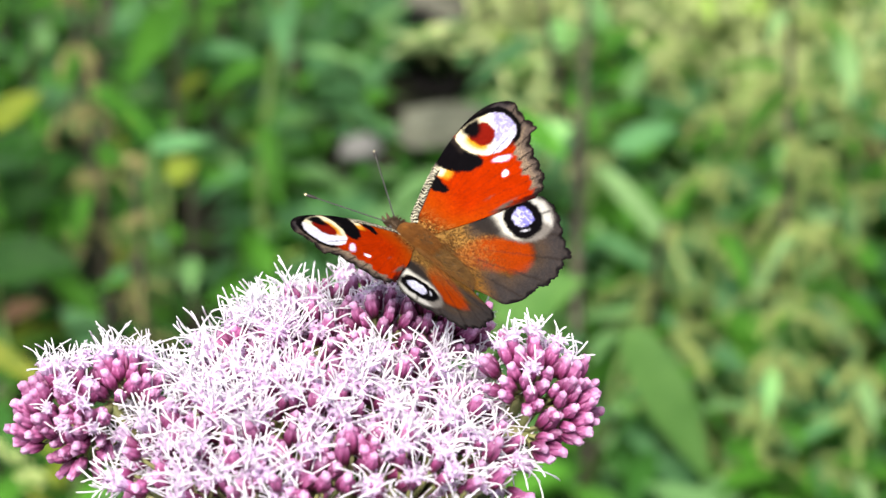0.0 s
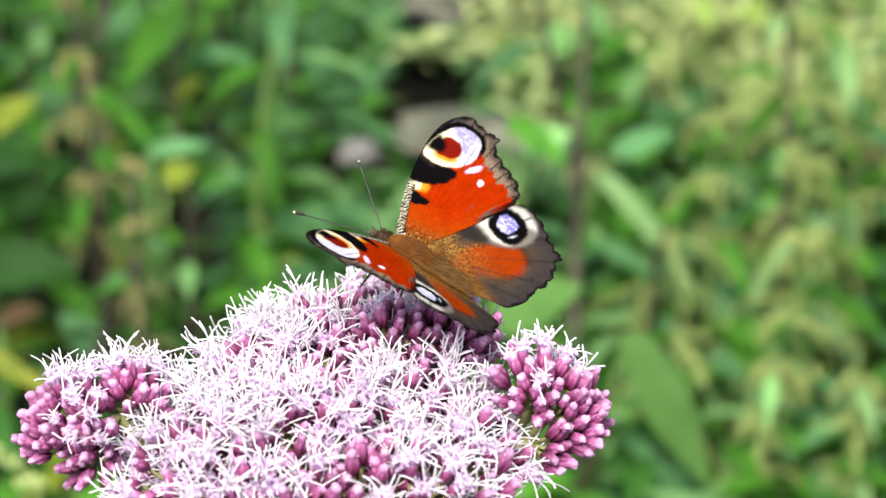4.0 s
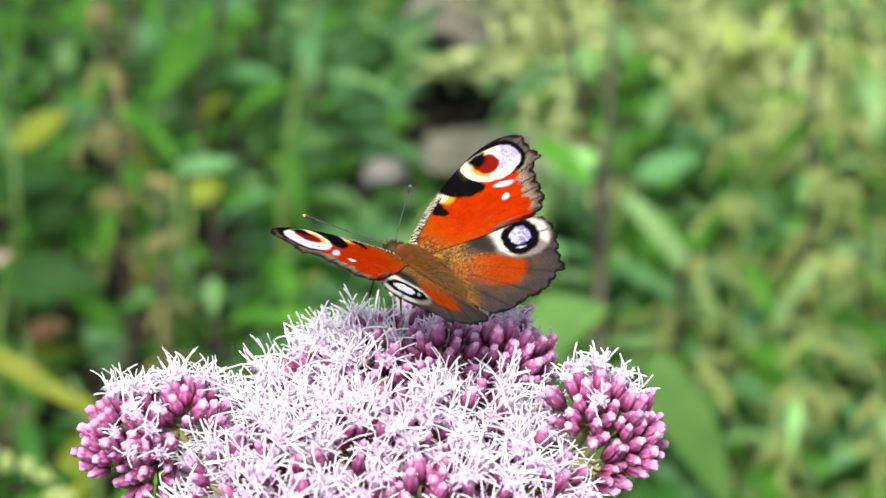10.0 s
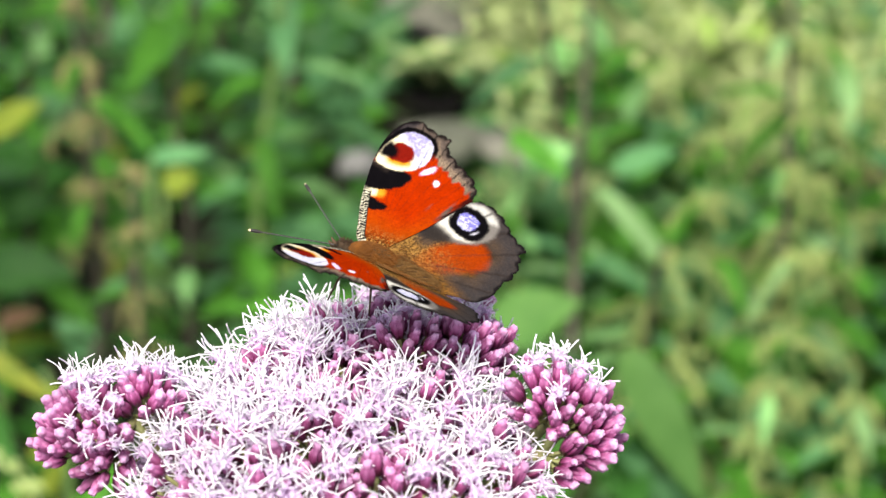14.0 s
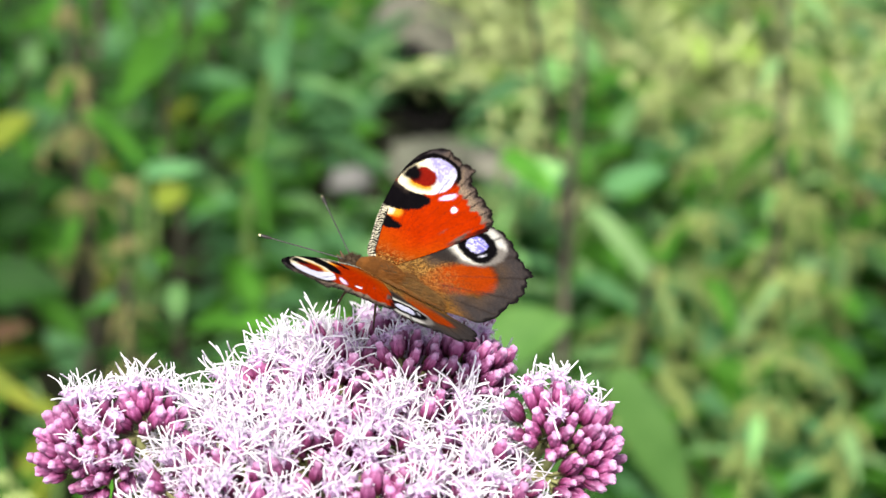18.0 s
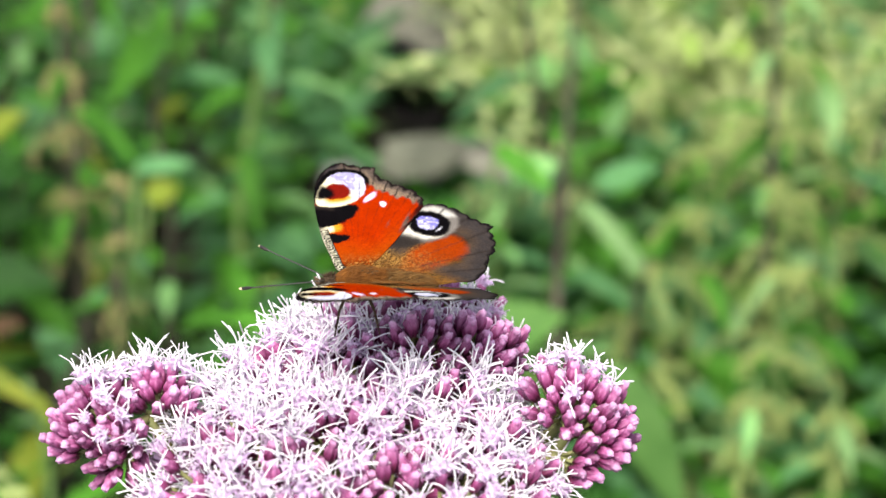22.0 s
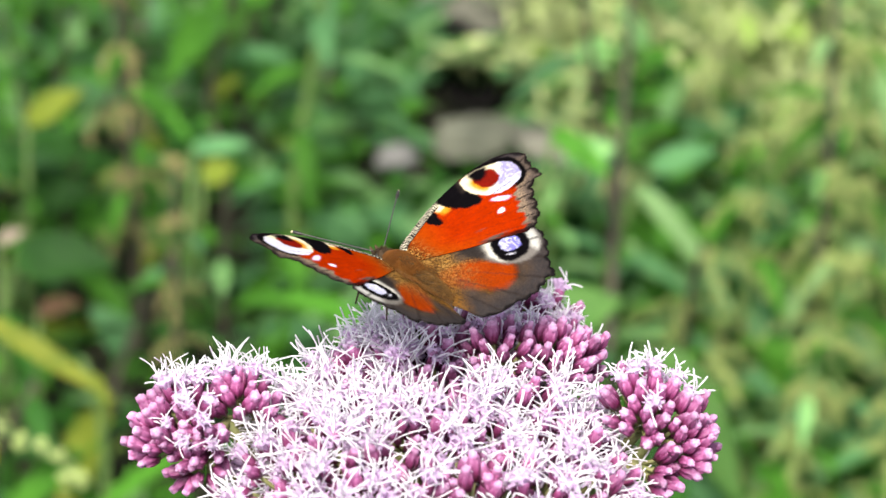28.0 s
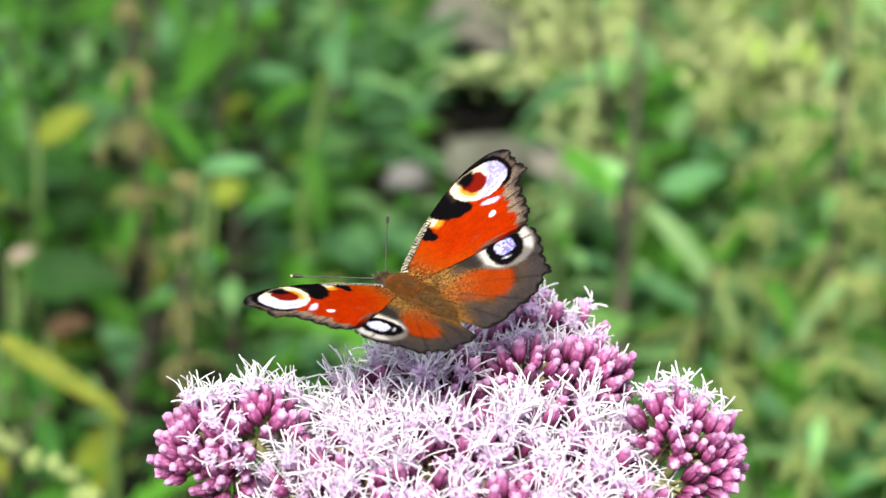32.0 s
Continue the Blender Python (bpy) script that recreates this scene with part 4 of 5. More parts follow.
def cluster(x, y, z, radius, open_share, seed, spread=0.00235, n=None, full=0.9, size=1.0):
    """A small dome of buds and open heads with its apex at x, y, z, facing along n."""
    rr = random.Random(seed)
    n = Vector(n).normalized() if n else (Vector((x, y, z)) - HEAD).normalized()
    base = Vector((x, y, z)) - n * 0.012 - plant.matrix_basis.translation
    cl = new("flower_cluster")
    cl.empty_display_size = 0.005
    cl.parent = plant
    cl.matrix_basis = Matrix.Translation(base) @ n.to_track_quat("Z", "Y").to_matrix().to_4x4()
    count = max(7, int(1.15 * (radius / spread) ** 2))
    turn = n.to_track_quat("Z", "Y")
    tw = Soup()
    for i in range(count):
        f = (i + 0.5) / count
        ang = math.acos(1 - f * full)
        az = i * 2.39996 + rr.uniform(-0.25, 0.25)
        d = Vector((math.sin(ang) * math.cos(az), math.sin(ang) * math.sin(az), math.cos(ang)))
        foot = Vector((d.x * radius * 0.95, d.y * radius * 0.95, d.z * radius * 0.8 - radius * 0.8 + 0.008)) + d * rr.uniform(-0.0016, 0.0012)
        aim = Vector((d.x * 0.85 + rr.gauss(0, 0.07), d.y * 0.85 + rr.gauss(0, 0.07), 1.0 * d.z + 0.25)).normalized()
        if size > 1.105:
            aim = (aim + turn.inverted() @ Vector((0.15, 0.3, 0.4))).normalized()
        patch = 0.0 if size > 1.09 else (0.9 if y < 0.345 else 0.6) * noise.noise((base + turn @ foot) * 130) - (0.17 if y < 0.345 else 0.06)
        is_open = rr.random() < open_share(turn @ aim, f) + patch
        me = rr.choice((SHORT_TUFTS if size > 1.09 else TUFTS) if is_open else BUDS)
        if size < 1.09 and not is_open:
            foot = foot + aim * rr.uniform(0.0005, 0.0026 if y < 0.345 else 0.0016)
        q = aim.to_track_quat("Z", "Y").to_matrix().to_4x4()
        sc = (size if size < 1.105 else 0.97) * rr.uniform(0.85, 1.15)
        piece("floret_head" if is_open else "bud", me, cl, Matrix.Translation(foot) @ q @ pose(0, 0, 0, 0, 0, rr.uniform(0, 360)) @ Matrix.Scale(sc, 4))
        tw.tube([(0, 0, -0.006), foot * 0.55 + Vector((0, 0, -0.002)), foot], [0.0007, 0.00045, 0.0004], 5)
    tw.tube([(0, 0, -0.03), (0, 0, -0.004)], [0.0011, 0.0012], 6)
    o = new("receptacle", tw.mesh("receptacle", [M_TWIG]))
    o.parent = cl
    return cl, base, 0.02


def umbel(x, y, z, n, radius, cone, count, share, seed, size=1.0, short=True):
    """A fan of heads on fine stalks that spread from the point x, y, z about the direction n."""
    rr = random.Random(seed)
    n = Vector(n).normalized()
    base = Vector((x, y, z)) - plant.matrix_basis.translation
    cl = new("flower_cluster")
    cl.empty_display_size = 0.005
    cl.parent = plant
    cl.matrix_basis = Matrix.Translation(base) @ n.to_track_quat("Z", "Y").to_matrix().to_4x4()
    turn = n.to_track_quat("Z", "Y")
    low = math.cos(radians(cone))
    tw = Soup()
    for i in range(count):
        f = (i + 0.5) / count
        ang = math.acos(1 - f * (1 - low))
        az = i * 2.39996 + rr.uniform(-0.3, 0.3)
        d = Vector((math.sin(ang) * math.cos(az), math.sin(ang) * math.sin(az), math.cos(ang)))
        foot = d * radius * rr.uniform(0.82, 1.08)
        aim = (d + Vector((rr.gauss(0, 0.1), rr.gauss(0, 0.1), rr.gauss(0, 0.1))) + turn.inverted() @ Vector((0, 0.2, 0.45))).normalized()
        is_open = rr.random() < share(turn @ aim, f)
        me = rr.choice((SHORT_TUFTS if short else TUFTS) if is_open else BUDS)
        q = aim.to_track_quat("Z", "Y").to_matrix().to_4x4()
        piece("floret_head" if is_open else "bud", me, cl, Matrix.Translation(foot) @ q @ pose(0, 0, 0, 0, 0, rr.uniform(0, 360)) @ Matrix.Scale(size * rr.uniform(0.85, 1.15), 4))
        tw.tube([(0, 0, -0.001), foot * 0.5 + Vector((0, 0, -0.0006)), foot], [0.0006, 0.0004, 0.0004], 5)
    tw.tube([(0, 0, -0.003), (0, 0, -0.0005)], [0.001, 0.0011], 6)
    o = new("receptacle", tw.mesh("receptacle", [M_TWIG]))
    o.parent = cl
    return cl, base, 0.0025


CLUSTERS = []


def all_clusters():
    few = lambda w, f: 0.0
    fringe = lambda w, f: 0.8 if w.y > 0.3 and w.z > 0.4 else 0.08
    opened = lambda w, f: 0.9 if f < 0.5 else 0.6
    mostly = lambda w, f: 0.45 if f < 0.4 else 0.25
    dusk = lambda w, f: 0.45 if w.x < -0.1 else 0.22
    purple = lambda w, f: 0.1 if f < 0.35 else 0.85
    # round balls of closed buds: centre, radius of the feet, facing
    balls = [
        (0.0135, 0.3866, 0.4906, 0.0038, (0.5, 0.3, 1), fringe),
        (0.0072, 0.3761, 0.4966, 0.0042, (0.1, 0.0, 1), few),
        (0.0126, 0.3692, 0.4985, 0.0034, (0.4, -0.5, 0.8), few),
        (0.0094, 0.3693, 0.4986, 0.0056, (0.25, -0.4, 0.9), few),
        (0.0001, 0.3679, 0.5004, 0.0048, (0, -0.5, 0.9), fringe),
        (0.0152, 0.3733, 0.4977, 0.0030, (0.7, -0.2, 0.6), few),
    ]
    for i, (x, y, z, r, n, share) in enumerate(balls):
        top = Vector((x, y, z)) + Vector(n).normalized() * (0.004 + 0.8 * r)
        CLUSTERS.append(cluster(*top, r, share, 500 + i, 0.0008 + 0.042 * r, n, 1.2, 1.11))
    # the two outlying tufts of buds, each a few small umbels: foot, facing, reach, half-angle, count
    tip = lambda w, f: 0.45 if w.z > 0.75 and w.y > 0.0 else 0.04
    full = lambda w, f: 1.0
    umbels = [
        (-0.0562, 0.3560, 0.4900, (-0.3, -0.5, 0.8), 0.0067, 66, 29, tip, 1.06, True),
        (-0.0578, 0.3530, 0.4908, (-0.85, -0.5, 0.35), 0.0062, 50, 16, few, 1.1, True),
        (-0.0470, 0.3575, 0.4930, (0.12, -0.35, 1.0), 0.0046, 60, 14, tip, 1.15, True),
        (-0.0510, 0.3525, 0.4932, (-0.45, -0.8, -0.05), 0.0046, 52, 11, few, 1.1, True),
        (-0.0545, 0.3520, 0.4930, (-0.1, -0.7, 0.55), 0.0064, 40, 6, full, 0.85, True),
        (-0.0535, 0.3515, 0.4890, (-0.25, -0.85, -0.3), 0.0050, 50, 12, few, 1.05, True),
        (-0.0590, 0.3615, 0.4890, (-0.2, 0.15, 1.0), 0.0058, 32, 4, full, 0.85, False),
        (-0.0485, 0.3630, 0.4905, (0.0, 0.15, 1.0), 0.0058, 34, 6, full, 0.85, False),
        (0.0265, 0.3570, 0.4945, (0.1, -0.45, 0.9), 0.0069, 68, 32, tip, 1.05, True),
        (0.0300, 0.3540, 0.4925, (0.8, -0.55, 0.4), 0.0067, 50, 22, few, 1.04, True),
        (0.0262, 0.3500, 0.4895, (0.8, -0.55, 0.05), 0.0036, 44, 8, few, 1.05, True),
        (0.0262, 0.3630, 0.4915, (0.25, 0.1, 1.0), 0.0066, 46, 13, full, 0.82, True),
    ]
    for i, (x, y, z, n, r, cone, count, share, size, short) in enumerate(umbels):
        CLUSTERS.append(umbel(x, y, z, n, r, cone, count, share, 800 + i, size, short))
    spec = [
        (-0.0082, 0.3804, 0.5046, 0.0085, dusk),
        (-0.0156, 0.3791, 0.5043, 0.0085, opened),
        (-0.0214, 0.3762, 0.5030, 0.0070, opened),
        (-0.0373, 0.3621, 0.5000, 0.0075, opened),
        (-0.0323, 0.3684, 0.5012, 0.0070, opened),
        (-0.0020, 0.3687, 0.5018, 0.0079, mostly),
        (-0.0101, 0.3747, 0.5046, 0.0107, dusk),
        (-0.0208, 0.3740, 0.5032, 0.0098, opened),
        (-0.0287, 0.3698, 0.4974, 0.009, purple),
        (-0.0351, 0.3618, 0.4972, 0.0084, opened),
        (-0.0140, 0.3648, 0.4990, 0.0084, mostly),
        (0.0118, 0.3625, 0.5004, 0.0074, opened),
        (0.0190, 0.3590, 0.4945, 0.0072, opened),
        (-0.0376, 0.3485, 0.5001, 0.0096, opened),
        (-0.0268, 0.3484, 0.5020, 0.0104, opened),
        (-0.0146, 0.3485, 0.5034, 0.0104, opened),
        (-0.0035, 0.3500, 0.5034, 0.0104, opened),
        (0.0064, 0.3540, 0.5034, 0.0092, opened),
        (0.0150, 0.3505, 0.5010, 0.0098, opened),
        (-0.0441, 0.3398, 0.4964, 0.0091, opened),
        (-0.0326, 0.3351, 0.4981, 0.0104, opened),
        (-0.0207, 0.3342, 0.4987, 0.0104, mostly),
        (-0.0088, 0.3345, 0.4991, 0.0104, mostly),
        (0.0031, 0.3353, 0.4986, 0.0104, opened),
        (0.0141, 0.3371, 0.4977, 0.0099, opened),
        (0.0217, 0.3406, 0.4957, 0.0079, mostly),
        (-0.0389, 0.3258, 0.4956, 0.0098, opened),
        (-0.0270, 0.3228, 0.4964, 0.0104, opened),
        (-0.0148, 0.3212, 0.4976, 0.0104, mostly),
        (-0.0023, 0.3222, 0.4974, 0.0104, mostly),
        (0.0103, 0.3249, 0.4961, 0.0104, opened),
        (0.0202, 0.3287, 0.4947, 0.0084, mostly),
        (-0.0159, 0.3862, 0.4965, 0.0098, opened),
        (-0.0038, 0.3873, 0.4941, 0.0098, mostly),
        (-0.0248, 0.3834, 0.4912, 0.0088, opened),
    ]
    for i, (x, y, z, r, share) in enumerate(spec):
        sink = (0.0, 0.0022, 0.0008, 0.003, 0.0015)[i % 5]
        CLUSTERS.append(cluster(x, y, z - sink, r * (0.93 if y > 0.345 else 0.86), share, 300 + i, 0.0019 if y > 0.345 else 0.0021, None, 1.0, 1.08))
    # the crest of open heads at the back of the dome
    crest = [(-0.0045, 0.3945, 0.4985, 0.0055), (0.0005, 0.3952, 0.5013, 0.006), (0.0055, 0.3953, 0.5018, 0.006), (0.0105, 0.3943, 0.5, 0.006), (0.014, 0.392, 0.496, 0.0048), (0.004, 0.388, 0.4985, 0.006), (0.0098, 0.386, 0.497, 0.0055)]
    for i, (x, y, z, r) in enumerate(crest):
        CLUSTERS.append(cluster(x - 0.0012, y, z, r, opened, 700 + i, 0.0018, (12 * x, 0.15, 1), 0.9, 1.1))


all_clusters()


def build_stalk():
    s = Soup()
    s.tube([(0.01, 0.02, -0.01), (0.004, 0.008, 0.15), (0, 0, 0.3), (0, -0.005, 0.42), (0, -0.008, 0.455)], [0.0045, 0.004, 0.0035, 0.003, 0.0026], 9)
    o = new("stem", s.mesh("stem", [M_TWIG]))
    o.parent = plant
    for cl, base, under in CLUSTERS:
        b = Soup()
        low = Vector((0, -0.006, 0.44 - 0.3 * max(0.0, math.hypot(base.x, base.y) - 0.03)))
        top = cl.matrix_basis @ Vector((0, 0, -under))
        end = cl.matrix_basis @ Vector((0, 0, -0.028)) if under > 0.01 else top.lerp(low, 0.25) + Vector((0, 0, -0.003))
        b.tube([low, low.lerp(end, 0.5) + Vector((0, 0, -0.004)), end, top], [0.0016, 0.0013, 0.0011, 0.0011], 6)
        o = new("branch", b.mesh("branch", [M_TWIG]))
        o.parent = plant


build_stalk()

# ---------------------------------------------------------------- butterfly
MM = 0.001
butterfly = thing("butterfly", "peacock butterfly, red wings with eyespots, feeding on the flower", "butterfly")


def closed_curve(points, count):
    """A smooth closed curve through the control points, evenly sampled."""
    p = np.array(points, float)
    n = len(p)
    out = []
    for i in range(n):
        a, b, c, d = p[i - 1], p[i], p[(i + 1) % n], p[(i + 2) % n]
        for t in np.linspace(0, 1, 24, endpoint=False):
            out.append(0.5 * (2 * b + (c - a) * t + (2 * a - 5 * b + 4 * c - d) * t * t + (3 * b - a - 3 * c + d) * t ** 3))
    out = np.array(out)
    seg = np.r_[0, np.cumsum(np.hypot(*np.diff(np.r_[out, out[:1]], axis=0).T))]
    want = np.linspace(0, seg[-1], count, endpoint=False)
    ring = np.r_[out, out[:1]]
    return np.stack([np.interp(want, seg, ring[:, 0]), np.interp(want, seg, ring[:, 1])], 1)


def smooth(e0, e1, x):
    t = np.clip((x - e0) / (e1 - e0), 0, 1)
    return t * t * (3 - 2 * t)


def inside(points, u, v, soft=0.25):
    """1 inside a convex polygon given clockwise or counter-clockwise, fading over soft mm at its edge."""
    p = np.array(points, float)
    area = np.sum(p[:, 0] * np.roll(p[:, 1], -1) - np.roll(p[:, 0], -1) * p[:, 1])
    d = np.full(u.shape, 1e9)
    for a, b in zip(p, np.roll(p, -1, 0)):
        e = (b - a) / np.hypot(*(b - a))
        d = np.minimum(d, ((u - a[0]) * -e[1] + (v - a[1]) * e[0]) * np.sign(area))
    return smooth(-soft, soft, d)


def spot(u, v, cu, cv, ru, rv, turn=0.0, soft=0.12):
    c, s = math.cos(radians(turn)), math.sin(radians(turn))
    a, b = (u - cu) * c + (v - cv) * s, -(u - cu) * s + (v - cv) * c
    r = np.hypot(a / ru, b / rv)
    return 1 - smooth(1 - soft, 1 + soft, r), a, b, r


def lay(col, colour, k):
    return col * (1 - k[..., None]) + np.array(colour) * k[..., None]


def grain(u, v, f, seed):
    """Cheap repeatable speckle in 0..1."""
    x = np.sin(np.floor(u * f) * 12.9898 + np.floor(v * f) * 78.233 + seed) * 43758.5453
    return x - np.floor(x)


RED, ORANGE = (0.265, 0.0155, 0.0004), (0.25, 0.038, 0.0015)
CREAM, YELLOW, VIOLET, WHITE = (0.6, 0.52, 0.34), (0.5, 0.2, 0.012), (0.16, 0.145, 0.45), (0.62, 0.6, 0.66)
# left wings only: violet paled by the white sheen of a low angle, painted in
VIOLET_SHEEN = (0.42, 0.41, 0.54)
INK, MARGIN, BROWN, GOLD = (0.003, 0.0025, 0.003), (0.085, 0.062, 0.048), (0.03, 0.015, 0.005), (0.27, 0.14, 0.035)

FORE = [(-0.3, 6.0), (3.1, 8.7), (7.3, 11.3), (11.2, 13.2), (16.1, 15.2), (20.7, 16.5), (24.5, 16.9), (27.4, 16.3), (29.7, 14.7), (29.9, 12.4), (29.7, 9.8), (30.4, 6.9), (28.5, 6.3), (27.2, 4.3), (26.4, 1.7), (25.9, -0.6), (24.9, -2.9), (22.2, -4.7), (16.9, -3.9), (10.2, -2.2), (3.9, 0.0), (0.2, 1.6)]
HIND = [(0.0, 3.2), (6.0, 2.4), (13.0, 1.0), (19.0, -1.2), (22.4, -3.2), (23.7, -5.8), (23.5, -9.0), (22.2, -12.4), (21.6, -14.6), (21.4, -17.1), (19.8, -16.9), (18.0, -18.3), (15.0, -19.3), (12.2, -19.0), (9.6, -19.7), (7.2, -19.2), (5.4, -18.2), (3.9, -15.2), (2.0, -12.0), (0.3, -8.0), (-0.6, -2.5), (-0.7, 0.5)]


def blob(points, u, v, soft=0.25):
    """1 inside a rounded patch drawn through a few control points."""
    return inside(closed_curve(points, 36), u, v, soft)


def ragged(u, v, a):
    """The place shifted a little, in cells as fine as scales, so that edges of patches are frayed."""
    return u + a * (grain(u, v, 6.0, 11) - 0.5) + 0.05 * np.sin(v * 3.1 + 1.0), v + a * (grain(u, v, 6.0, 12) - 0.5) + 0.05 * np.sin(u * 2.7)


def fore_pattern(u, v, edge, violet):
    plain_u, plain_v = u, v
    u, v = ragged(u, v, 0.3)
    col = np.broadcast_to(np.array(RED), u.shape + (3,)).copy()
    g, g2 = grain(u, v, 5.5, 1), grain(u, v, 3.0, 4)
    col = lay(col, ORANGE, np.clip(smooth(11, 3, u) * 0.8 + smooth(3.5, -1, v + 0.12 * u) * 0.6 * smooth(20, 8, u), 0, 1))
    col = lay(col, (0.16, 0.012, 0.002), (g2 > 0.8) * 0.22)
    basal = smooth(6.0, 1.0, np.hypot(u, (v - 2.0) * 0.7) - 2.0 * smooth(4, -2, v))
    col = lay(col, BROWN, basal * (0.35 + 0.6 * (g < 0.6)))
    col = lay(col, GOLD, basal * (g > 0.74) * 0.9)
    ang = np.arctan2(v - 3.0, u - 1.0)
    vein = np.abs(((ang * 9.5 + 0.35) % 1.0) - 0.5)
    col = lay(col, (0.12, 0.012, 0.003), smooth(0.05, 0.012, vein) * smooth(3, 10, u) * 0.85)
    # black bars at the front edge and the yellow between them
    col = lay(col, YELLOW, blob([(9.2, 12.8), (11.0, 12.0), (12.2, 9.6), (11.0, 8.4), (9.7, 9.6)], u, v, 0.6))
    col = lay(col, CREAM, blob([(9.0, 12.6), (10.8, 12.7), (11.6, 10.8), (10.2, 9.8), (9.2, 11.0)], u, v, 0.5))
    col = lay(col, INK, inside([(9.7, 13.6), (16.6, 16.6), (17.4, 12.2), (18.7, 8.0), (17.4, 6.7), (14.9, 7.0), (12.6, 8.5), (10.9, 10.9)], u, v, 0.25))
    col = lay(col, INK, inside([(6.3, 10.0), (8.5, 12.2), (9.2, 10.4), (9.4, 6.3), (8.4, 6.3), (7.0, 8.0)], u, v, 0.2))
    # the margin, brown and grey, dark at the rim, with dark vein ends
    outer = smooth(15, 19, u + 0.35 * (6 - v) * (v < 6))
    wide = 3.1 + 0.45 * np.sin(v * 1.7) + 0.3 * np.sin(v * 4.1) - 1.4 * smooth(0, -4, v) - 1.5 * smooth(24.0, 20.0, u) * smooth(1.0, -1.5, v)
    band = smooth(wide + 0.45, wide - 0.45, edge) * outer
    col = lay(col, MARGIN, band)
    col = lay(col, (0.26, 0.18, 0.115), band * smooth(1.0, 2.2, edge) * smooth(13, 9, v) * (0.5 + 0.5 * g2) * 0.75)
    col = lay(col, (0.03, 0.024, 0.022), band * (g > 0.6) * 0.5)
    col = lay(col, INK, smooth(0.09, 0.03, vein) * band * 0.85)
    col = lay(col, (0.03, 0.025, 0.027), blob([(22.5, 16.9), (26.5, 16.6), (29.8, 14.6), (28.6, 13.6), (25.6, 15.2)], u, v, 0.5) * 0.85)
    col = lay(col, INK, smooth(1.0, 0.3, edge + 0.3 * np.sin(ang * 60)) * outer * 0.9)
    # the great eyespot
    rim_ = [(15.6, 15.6), (16.5, 9.2), (21.5, 6.2), (27.4, 7.6), (28.6, 11.5), (27.0, 15.3), (21.9, 16.6)]
    eye_ = [(16.6, 14.7), (17.5, 9.6), (21.7, 7.0), (26.5, 8.3), (27.5, 11.3), (26.2, 14.2), (21.9, 15.6)]
    col = lay(col, INK, blob(rim_, u, v, 0.2) * smooth(19.5, 23.0, u + 0.7 * (v - 11)))
    eye = blob(eye_, u, v, 0.15)
    col = lay(col, CREAM, eye)
    # violet on the outer side, breaking up into white towards the rear
    far = u - (22.0 + 0.55 * (v - 9.8))
    streak = grain(u * 0.5 + v * 0.2, v - 0.3 * u, 5.0, 3)
    blue = smooth(-0.6, 1.0, far + 0.5 * (streak - 0.5))
    col = lay(col, WHITE, eye * smooth(-2.5, -0.6, far) * smooth(10.5, 8.0, v))
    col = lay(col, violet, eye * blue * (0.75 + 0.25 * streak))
    col = lay(col, WHITE, eye * blue * np.clip((streak > 0.74) * 0.5 + smooth(1.2, 0.2, far) * 0.5, 0, 1))
    col = lay(col, WHITE, eye * blue * smooth(9.4, 8.2, v - 0.1 * (u - 24)) * 0.6)
    col = lay(col, YELLOW, blob([(17.9, 12.9), (18.2, 10.6), (20.2, 8.9), (21.0, 12.0), (19.2, 13.6)], u, v, 0.7) * eye)
    col = lay(col, (0.13, 0.006, 0.003), blob([(19.0, 13.8), (19.2, 10.9), (20.8, 9.4), (23.1, 10.2), (23.6, 12.6), (22.4, 14.4)], u, v, 0.25) * eye)
    col = lay(col, INK, blob([(18.6, 15.5), (18.9, 13.2), (20.2, 12.3), (21.7, 13.4), (22.3, 15.6)], u, v, 0.6) * eye)
    col = lay(col, INK, smooth(0.1, 0.03, vein) * eye * smooth(9.5, 8.0, v) * 0.7)
    # pale dots
    col = lay(col, (0.62, 0.5, 0.68), spot(u, v, 21.2, 5.5, 1.75, 0.62, -23, 0.35)[0])
    col = lay(col, WHITE, spot(u, v, 19.9, 2.6, 0.72, 0.6, 0, 0.25)[0])
    # finely striped front edge near the root
    u, v = plain_u, plain_v
    wob = 1.6 * np.sin(u * 3) + 1.8 * np.sin(edge * 3.3 + u) + 0.8 * np.sin(u * 11)
    stripe = smooth(0.15, 0.45, np.sin((u * 0.85 + v * 0.5) * 12.5 + wob))
    costa = smooth(1.75, 1.5, edge) * smooth(10.8, 10.0, u) * (v > 4.4 + 0.6 * u * 0.9)
    col = lay(col, INK, costa)
    col = lay(col, (0.55, 0.5, 0.36), costa * stripe * smooth(1.6, 1.2, edge) * (0.6 + 0.4 * g))
    return col


